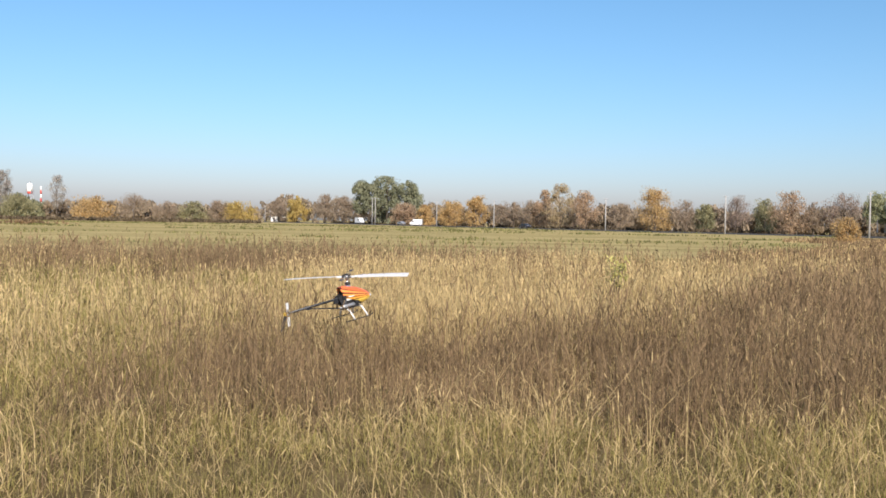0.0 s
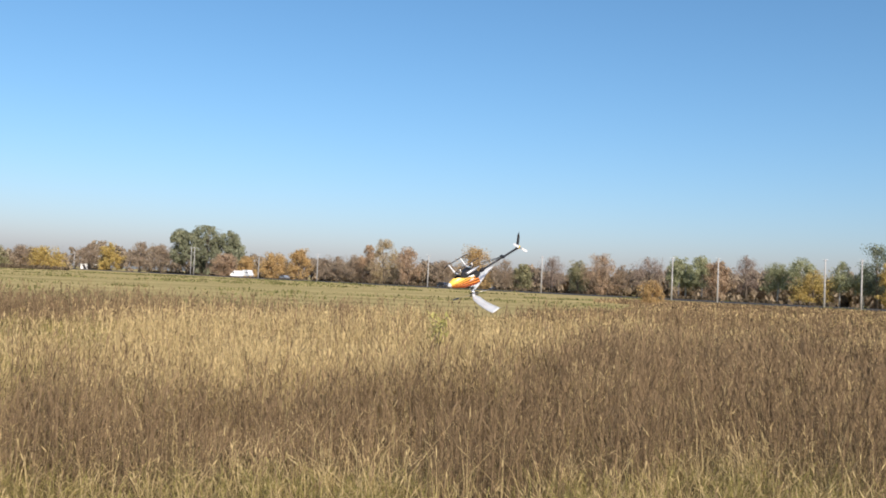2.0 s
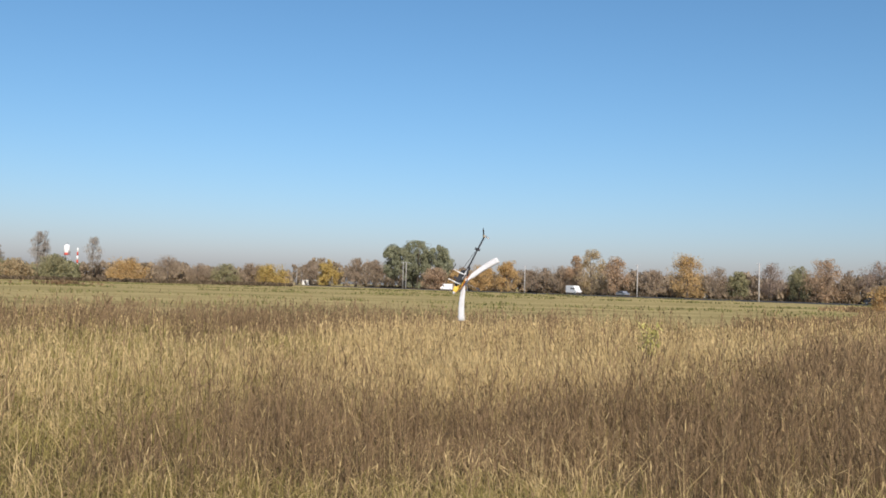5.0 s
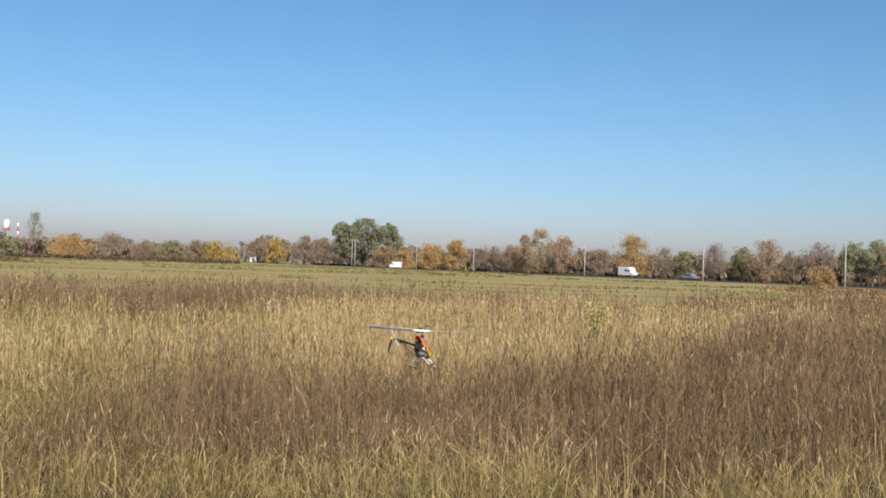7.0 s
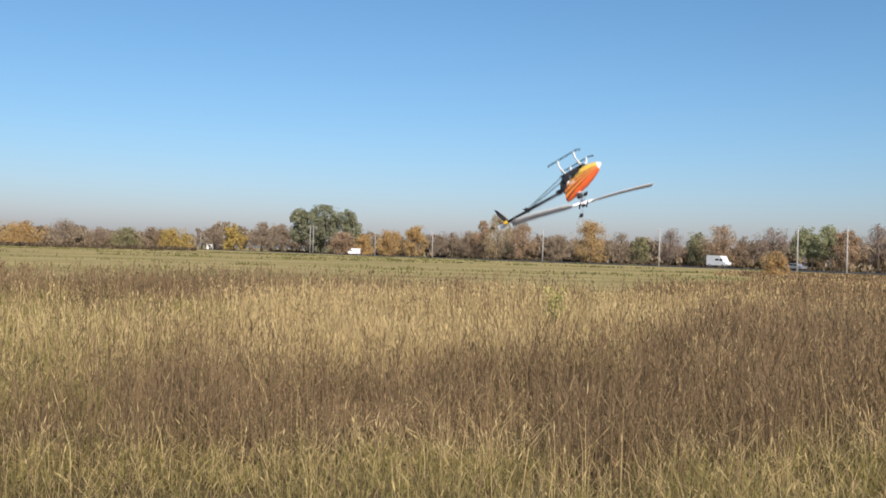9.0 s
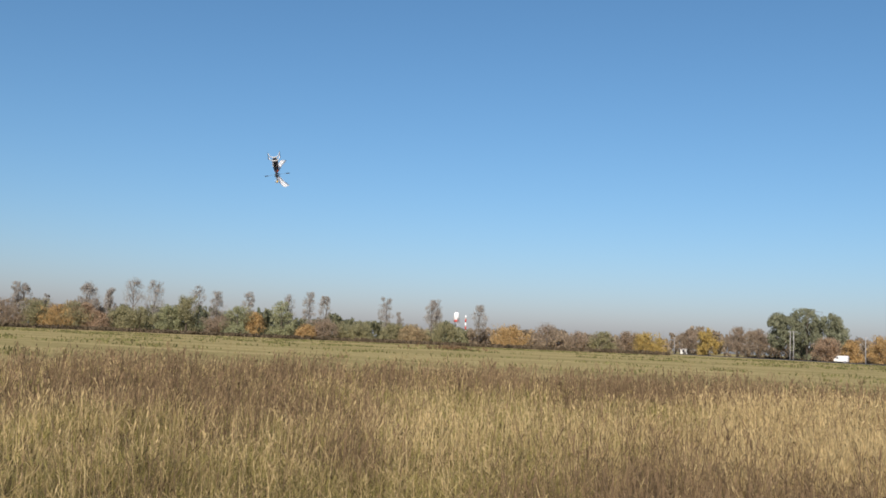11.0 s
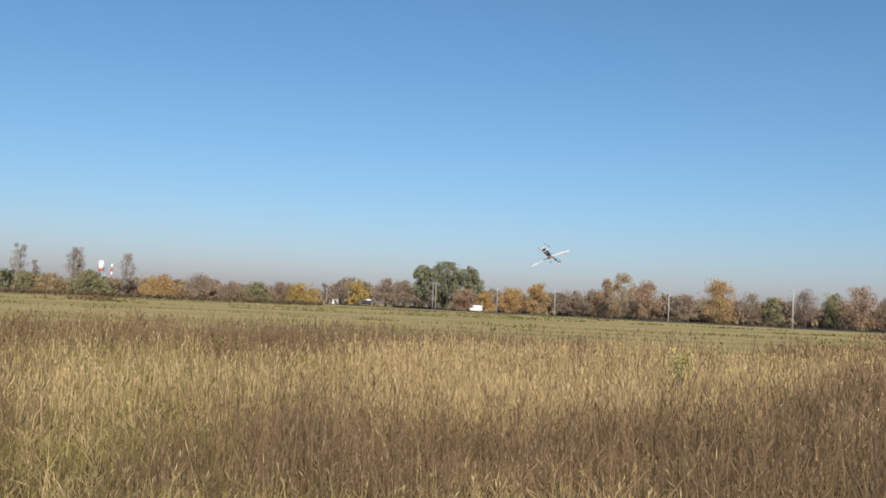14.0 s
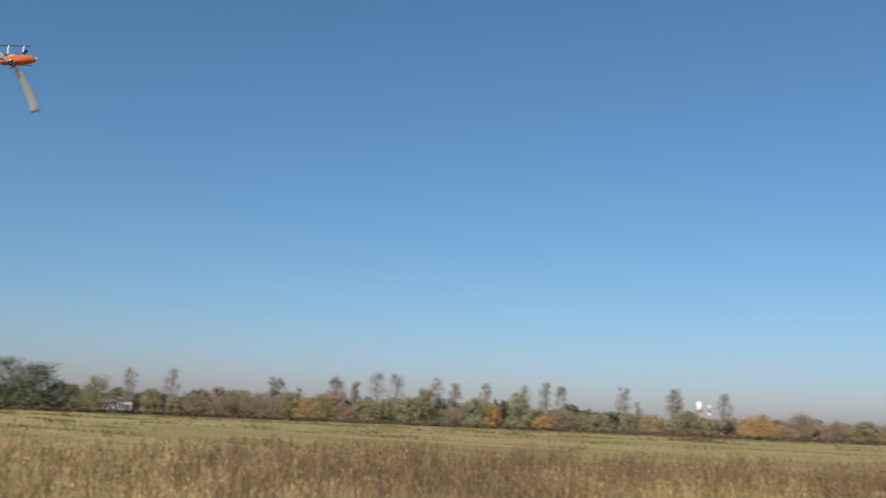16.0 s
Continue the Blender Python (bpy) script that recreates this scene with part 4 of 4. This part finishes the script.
    part("tail_pushrod", tube(bmesh.new(), [(0.022, -0.16, 0.03), (0.022, -0.8, 0.02)], 0.0022, 6), STEEL, heli)
    fin = [(-0.03, 0.0), (0.02, 0.01), (-0.07, -0.15), (-0.1, -0.17), (-0.085, -0.1)]
    bm = bmesh.new()
    a = [bm.verts.new((-0.012, -0.8 + y, z)) for y, z in fin]
    b = [bm.verts.new((-0.008, -0.8 + y, z)) for y, z in fin]
    bm.faces.new(a)
    bm.faces.new(b[::-1])
    for k in range(len(a)):
        bm.faces.new((a[k], b[k], b[(k + 1) % len(a)], a[(k + 1) % len(a)]))
    bmesh.ops.recalc_face_normals(bm, faces=bm.faces)
    part("vertical_fin", bm, CARBON, heli)
    part("tailplane", box(bmesh.new(), (0.1, 0.042, 0.003), (0, -0.56, 0.002), bevel=0.001), CARBON, heli)
    part("tailplane_clamp", box(bmesh.new(), (0.036, 0.03, 0.034), (0, -0.56, 0.012), bevel=0.004), CARBON, heli)
    part("tail_gearbox", box(bmesh.new(), (0.03, 0.042, 0.032), (0, -0.82, 0.01), bevel=0.007), YELLOW, heli, "yellow tail gear case")
    # landing gear: white bowed struts on dark runners
    for y in (-0.05, 0.13):
        pts = [(-0.125, y + 0.012, -0.215), (-0.105, y, -0.165), (-0.05, y, -0.118), (0, y, -0.112), (0.05, y, -0.118), (0.105, y, -0.165), (0.125, y + 0.012, -0.215)]
        part("skid_strut", tube(bmesh.new(), pts, [0.009, 0.0085, 0.01, 0.011, 0.01, 0.0085, 0.009], 8), STRUT, heli, "white bowed nylon strut")
    for x in (-0.127, 0.127):
        part("skid_runner", tube(bmesh.new(), [(x, -0.15, -0.212), (x, -0.12, -0.217), (x, 0.17, -0.217), (x, 0.215, -0.2)], 0.006, 8), BOOM, heli)
    part("main_shaft", tube(bmesh.new(), [(0, 0, 0.03), (0, 0, 0.235)], 0.006, 10), ALLOY, heli)
    part("swashplate", tube(bmesh.new(), [(0, 0, 0.12), (0, 0, 0.128), (0, 0, 0.136)], [0.026, 0.034, 0.026], 16), ALLOY, heli)
    rotor = part("main_rotor", box(tube(bmesh.new(), [(0, 0, -0.035), (0, 0, 0.0), (0, 0, 0.024)], [0.013, 0.018, 0.014], 12), (0.12, 0.03, 0.022), bevel=0.005), ALLOY, heli, "alloy rotor head")
    rotor.matrix_basis = pose(0, 0, 0.228)
    blades = {}
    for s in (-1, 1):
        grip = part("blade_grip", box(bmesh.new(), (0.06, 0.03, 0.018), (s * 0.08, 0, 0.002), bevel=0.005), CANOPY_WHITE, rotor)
        blades[s] = part("blade", smeared_blade(s), BLADE, rotor, "white main blade, its bow and extra width standing in for motion smear")
    part("flybar_cage", box(box(bmesh.new(), (0.012, 0.11, 0.014), (-0.034, 0, 0.02), bevel=0.004), (0.012, 0.11, 0.014), (0.034, 0, 0.02), bevel=0.004), CARBON, rotor)
    part("head_button", tube(bmesh.new(), [(0, 0, 0.022), (0, 0, 0.03), (0, 0, 0.036)], [0.02, 0.02, 0.012], 12), BOOM, rotor)
    part("washout_hub", tube(bmesh.new(), [(0, 0, -0.085), (0, 0, -0.07), (0, 0, -0.055)], [0.022, 0.03, 0.02], 12), BOOM, rotor)
    part("flybar", tube(bmesh.new(), [(0, -0.24, 0.02), (0, 0.24, 0.02)], 0.002, 6), STEEL, rotor)
    for s in (-1, 1):
        part("paddle", box(bmesh.new(), (0.036, 0.075, 0.006), (0, s * 0.235, 0.02), bevel=0.0025), PADDLE, rotor, "dark flybar paddle")
    for x, y in ((0.028, 0.02), (-0.028, -0.02), (0.02, -0.03)):
        part("link_rod", tube(bmesh.new(), [(x, y, -0.1), (x * 0.8, y * 0.8, 0.0)], 0.002, 6), STEEL, rotor)
    tail = part("tail_rotor", tube(bmesh.new(), [(-0.012, 0, 0), (0.018, 0, 0)], 0.009, 10), ALLOY, heli)
    tail.matrix_basis = pose(0.03, -0.82, 0.01)
    for s in (-1, 1):
        bm = bmesh.new()
        box(bm, (0.004, 0.032, 0.095), (0.008, 0, s * 0.075), (0, 0, 8), bevel=0.0015)
        part("tail_blade", bm, BLADE, tail)
    return heli, rotor, tail, blades


FLIGHT = [
    (0, -1, 10.1, 0.87, 10, 3, -45), (0.1, -1.05, 10.07, 1.03, 13, 4, -47), (0.2, -0.98, 9.57, 1.18, 14, 4, -39),
    (0.3, -1.08, 9.63, 1.22, 14, 6, -39), (0.4, -1.13, 9.42, 1.12, 9, 12, -38), (0.5, -1.19, 9.5, 0.85, 9, 1, -38),
    (0.6, -1.39, 9.99, 0.42, 4, 4, -44), (0.7, -1.42, 9.7, 0.26, 3, 4, -40), (0.8, -1.5, 9.97, 0.43, -6, 6, -36),
    (0.9, -1.53, 10.09, 0.7, -11, 10, -41), (1, -1.53, 10.38, 0.95, -18, 7, -45), (1.1, -1.52, 10.55, 1.15, -33, 9, -56),
    (1.2, -1.43, 10.84, 1.41, -57, 26, -78), (1.3, -0.89, 10.72, 1.91, -73.6, 5.8, -47.4), (1.4, -0.2, 10.63, 2.33, -90.1, 12.7, -81.7),
    (1.5, 0.47, 10.44, 2.36, -93.1, 25.8, -55.7), (1.6, 1.07, 10.42, 2.4, -111.2, 3.6, -65.7), (1.7, 1.58, 10.77, 2.25, -110.8, 12.9, -65.1),
    (1.8, 2.08, 11.2, 2.06, -124.1, 9.1, -68.8), (1.9, 2.35, 11.3, 1.82, -134, 2, -84), (2, 2.47, 11.37, 1.78, -149, 11, -67),
    (2.1, 2.57, 11.98, 1.78, -154, 14, -80), (2.2, 2.41, 11.84, 1.83, -154, 11, -82), (2.3, 2.28, 11.83, 1.93, -162, 14, -80),
    (2.4, 2.15, 12.1, 1.96, -163, 1, -39), (2.5, 1.98, 12.28, 1.95, -167, -15, 9), (2.6, 1.58, 12.26, 1.9, 174, 15, 51),
    (2.7, 1.23, 11.32, 2, 177, 31, 82), (2.8, 0.97, 11.36, 2.38, -174, 28, 102), (2.9, 0.73, 10.77, 2.75, -177.1, 67, 93),
    (3, 0.56, 11.98, 3.14, 179.8, 72, 77.9), (3.1, 0.37, 12.58, 3.41, 108.9, 78, 20.9), (3.2, 0.13, 12.25, 3.34, 54, 63.9, -18),
    (3.3, -0.19, 13.21, 3.23, 41.1, 45.9, -39.9), (3.4, -0.38, 13.29, 3.07, 43, 41.9, -31), (3.5, -0.6, 13.61, 2.89, 46, 41.9, -25),
    (3.6, -0.99, 13.39, 2.52, 36, 34.9, -14), (3.7, -1.21, 13.65, 2.13, 31, 29.9, -17), (3.9, -1.48, 13.97, 1.61, 20, 19.9, -17),
    (4, -1.56, 14.62, 1.63, 17, 19.9, -21), (4.1, -1.66, 15.24, 1.77, 8, 11.9, -27), (4.2, -1.77, 15.82, 1.9, -3.9, 14.9, -24),
    (4.3, -1.86, 16.22, 2.06, -24.9, 18.8, -27), (4.4, -1.83, 16.33, 2.22, -49.8, 22.8, -39.9), (4.433, -1.76, 16.21, 2.3, -64.8, 16.9, -71.9),
    (4.467, -1.7, 16.09, 2.37, -73.4, 0.6, -68), (4.5, -1.5, 14.91, 2.38, -66.2, 13.3, -25.7), (4.6, -1.38, 15.99, 2.62, -86.5, 15.7, -56.4),
    (4.7, -1.07, 16.25, 2.63, -91.9, 22.3, -51), (4.8, -0.69, 15.46, 2.44, -100.3, 19.3, -49.8), (4.9, -0.35, 15.42, 2.18, -106.3, 15.5, -45.8),
    (5, -0.19, 15.72, 1.84, -110.4, 19.4, -25.7), (5.1, -0.12, 15.53, 1.61, -141.3, 1.4, -48.1), (5.133, -0.09, 15.5, 1.61, -147.9, -0.7, -79.3),
    (5.167, -0.07, 15.48, 1.61, -151.9, 5.9, -70), (5.2, -0.04, 15.45, 1.6, -154, 12.9, -39), (5.55, -0.03, 14.72, 1.42, -125.9, 12.8, -33),
    (5.9, -0.02, 13.98, 1.24, -97.9, 10.7, -28), (6.25, -0.01, 13.25, 1.07, -70.8, 6.6, -24), (6.6, 0, 12.52, 0.89, -43.8, 0.5, -23),
    (6.95, 0.02, 11.78, 0.71, -17.8, -4.6, -24), (7.3, 0.03, 11.05, 0.53, 9.3, -9.7, -27), (7.4, -0.19, 11.07, 0.56, 6.3, 9.4, -28.9),
    (7.5, -0.46, 11.23, 0.67, 2.4, 8.5, -35.9), (7.6, -0.65, 10.59, 0.85, -18.6, 17.5, -33.8), (7.7, -0.63, 10.03, 1.18, -44.6, 19.5, -35.8),
    (7.8, -0.49, 9.69, 1.58, -60.5, 27.6, -46.7), (7.9, -0.2, 9.37, 1.95, -80.4, 27.7, -57.7), (8, 0.16, 8.73, 2.13, -90.3, 23.5, -38.9),
    (8.1, 0.58, 8.8, 2.27, -108.3, 26.9, -76.6), (8.2, 0.93, 9.02, 2.24, -114.3, 18.9, -76.8), (8.3, 1.19, 8.99, 2.12, -124.3, 8.8, -71.9),
    (8.4, 1.53, 9.62, 1.94, -133.3, -3.2, -69), (8.5, 1.66, 9.27, 1.72, -143.4, 11.6, -51.9), (8.6, 1.98, 9.97, 1.55, -154.4, 5.7, -58.9),
    (8.7, 2.06, 9.76, 1.53, -159.5, 15.5, -40.9), (8.8, 2.25, 10.05, 1.59, 175.1, -0.7, -9), (8.9, 2.08, 9.92, 1.98, 169.9, -19.6, 13.1),
    (9, 1.78, 8.66, 2.4, 152.5, 7.6, 48), (9.1, 1.38, 7.69, 2.73, 144.5, 8.6, 54.9), (9.2, 1.09, 7.9, 3.12, 136.4, 10.7, 65.9),
    (9.3, 0.59, 6.75, 3.23, 133.2, -45.2, 73.6), (9.4, 0.13, 6.95, 3.66, 142.5, -15.4, 55.2), (9.5, -0.34, 6.78, 3.83, 139.5, -1.3, 66.1),
    (9.6, -1.13, 6.77, 3.9, 140.5, 4.8, 71), (9.7, -1.83, 6.78, 3.8, 130.4, 30.1, 101.8), (10.05, -4.5, 9.46, 4.2, 138.6, 28.2, 133.9),
    (10.4, -7.18, 12.15, 4.62, 143.8, 23.3, 164), (10.75, -9.85, 14.85, 5.04, 144.9, 17.2, -168), (11.1, -12.52, 17.54, 5.47, 143, 10.1, -141),
    (11.45, -15.19, 20.24, 5.9, 139, 5, -113), (11.8, -17.86, 22.93, 6.33, 132.9, 3, -86), (12, -16.52, 24.41, 6.06, 137.5, 7.1, -105.2),
    (12.2, -14.86, 26.02, 5.72, 139.8, -6.1, -107.9), (12.5, -13.09, 28.56, 5.08, 142.7, -19.2, -108.7), (12.8, -10.62, 30.56, 4.39, 144.8, -15.1, -118.9),
    (13, -8.73, 31.47, 4.1, 148.8, -28.1, -125.9), (13.3, -5.38, 31.88, 3.6, 152, 4, -144), (13.5, -3.38, 32.2, 3.47, 150.4, 34, -158.5),
    (14, 1.33, 30.42, 3.57, 147.8, 38.2, -168.1), (14.3, 3.45, 29, 3.71, 154, 20.8, -177), (14.5, 3.97, 27.92, 4.16, 137.3, 50, 164),
    (14.8, 3.74, 23.85, 4.6, 167, 32.8, -177), (15, 2.27, 21.28, 4.82, 157, 28.8, -177), (15.2, 0.16, 17.11, 4.77, -176.9, 1.8, 155),
    (15.3, -1.08, 15.42, 5.01, -169.8, 15.8, 141.1), (15.4, -2.56, 13.18, 5.13, -168.9, 34.4, 149.1), (15.5, -3.88, 10.65, 5.09, -168.1, 55.5, 146.2),
    (15.6, -4.84, 8.26, 4.92, 175.8, 67.8, 146), (15.7, -6.43, 7.46, 5.19, 174.8, 57.8, 144.4), (15.8, -8.56, 6.92, 5.59, 165.1, 66.3, 146),
    (16, -11.55, 5.33, 6.03, 165.8, 55.6, 136.7),
]

# bearing of one blade at the known moments
ROTOR = [(0.0, 38), (0.5, 334), (1.0, 106), (1.5, 119), (2.0, 33), (2.5, 130), (3.0, 48), (3.5, 36), (4.0, 15), (4.5, 40), (5.0, 94), (7.5, 23), (8.0, 48), (8.5, 102),
         (9.0, 54), (9.5, 308), (12.0, 245), (12.5, 173), (13.0, 207), (13.5, 313), (14.0, 22), (14.5, 309), (15.0, 103), (15.5, 338), (16.0, 43)]


# degrees by which both blades swing at their grips, standing in for rolling-shutter bend
SHUTTER_BEND = [(0, -6), (0.5, -3), (1.0, -5), (1.5, 18), (2.0, 16), (2.5, 18), (3.0, 10), (3.5, -2), (4.0, -7), (4.5, 18), (5.0, 20), (5.2, 22), (7.3, -4), (7.5, -5), (8.0, 32), (8.5, 27),
        (9.0, -8), (9.5, 14), (9.7, 12), (12.0, 6), (12.5, 0), (13.0, 4), (13.5, -4), (14.0, -1), (14.5, -5), (15.0, -7), (15.5, 15), (16.0, 15)]


def rotor_rows():
    """A spin, clockwise from above, that meets the blade's bearing at the known moments."""
    rows, angle = [], float(ROTOR[0][1])
    for (t0, a0), (t1, a1) in zip(ROTOR, ROTOR[1:]):
        n = round((t1 - t0) * 10)
        turn = (a0 - a1) % 360
        while turn + 360 <= n * 84:
            turn += 360
        rows += [(t0 + k * 0.1, angle - turn * k / n) for k in range(n)]
        angle -= turn
    return rows + [(16.0, angle)]


def motions():
    walk(HELI, [(t, pose(x, y, z, a, b, c)) for t, x, y, z, a, b, c in FLIGHT])
    walk(MAIN_ROTOR, [(t, pose(0, 0, 0.228, 0, 0, a)) for t, a in rotor_rows()])
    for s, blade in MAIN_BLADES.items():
        walk(blade, [(t, pose(s * 0.085, 0, 0, 0, 0, -s * a) @ pose(-s * 0.085, 0, 0)) for t, a in SHUTTER_BEND])
    walk(TAIL_ROTOR, [(k * 0.1, pose(0.03, -0.82, 0.01, (k * 83) % 360)) for k in range(161)])
    turn = math.degrees(math.atan2(-ROAD_D.y, -ROAD_D.x)) - 90
    side = Vector((ROAD_D.y, -ROAD_D.x, 0))
    for ob, stops in ((VAN_OB, ((0, 285), (1.5, 238), (3, 198), (4, 173), (5, 149), (7.5, 88.7), (8.5, 66), (9.5, 44.5), (16, -90))),
                      (CAR_OB, ((0, 158.4), (4, 65), (8, -28), (16, -215))),
                      (GREY_CAR_OB, ((0, 245), (3, 173.8), (7.5, 66.6), (9.5, 24), (16, -120))),
                      (TRUCK_OB, ((0, 690), (13.5, 361), (14, 349), (15, 324), (16, 299)))):
        walk(ob, [(t, pose(*(ROAD_A + ROAD_D * d + side * -1.8 + Vector((0, 0, 0.265))), 0, 0, turn)) for t, d in stops])


build_grass()
build_stubble()
build_trees()
build_woods()
build_shrubs()
for bearing in (-34.7, -32.8, -27.0, -24.4, -16.7, -9.8, -3.1, 0.38, 4.12, 4.3, 10.7):
    build_pole(bearing, 11.5 if bearing in (4.12, 4.3) else 9.2)
build_towers()
for spec in ((12.5, 420, 9, 3.2, 7, 1.8), (16.7, 420, 7, 2.6, 6, 1.4), (57.2, 374, 5, 4.6, 6, 1.6), (55.3, 373, 6, 3.2, 6, 1.2), (58.2, 375, 6, 3.5, 6, 1.6),
             (-14.3, 300, 7, 2.4, 6, 1.5), (9.9, 560, 9, 3.4, 7, 2.0)):
    build_house(*spec)
PARKED = build_vehicle("parked_van", "white box van parked at the roadside", "van", TRUCK, 1.1, WHITE_PAINT, ((-1.4, 0.4), (1.5, 0.4)), ((1.2, 1.8, 0.6, 0.5),))
PARKED.matrix_basis = Matrix.Translation(at_bearing(1.6, road_distance(1.6) - 10)) @ pose(0, 0, 0, 0, 0, 80)
VAN_OB = build_vehicle("van", "white delivery van driving along the road", "van", VAN, 1.05, WHITE_PAINT, ((-1.9, 0.38), (1.9, 0.38)), ((1.5, 1.75, 0.8, 0.5), (0.3, 1.8, 1.0, 0.45)))
CAR_OB = build_vehicle("car", "dark saloon car driving along the road", "car", CAR, 0.9, DARK_PAINT, ((-1.35, 0.32), (1.35, 0.32)), ((-0.6, 1.15, 1.0, 0.35), (0.45, 1.12, 0.8, 0.32)))
GREY_CAR_OB = build_vehicle("car", "silver-grey saloon car driving along the road", "car", CAR, 0.9, SILVER_PAINT, ((-1.35, 0.32), (1.35, 0.32)), ((-0.6, 1.15, 1.0, 0.35), (0.45, 1.12, 0.8, 0.32)))
TRUCK_OB = build_vehicle("lorry", "lorry with a dark body driving along the road", "lorry", LORRY, 1.2, DARK_PAINT, ((-2.6, 0.5), (2.5, 0.5)), ((2.7, 2.1, 0.7, 0.6),))
part("cab_roof", box(bmesh.new(), (2.3, 1.5, 0.7), (0, 2.45, 3.0), bevel=0.15), WHITE_PAINT, TRUCK_OB, "white cab roof")
HELI, MAIN_ROTOR, TAIL_ROTOR, MAIN_BLADES = build_helicopter()
motions()
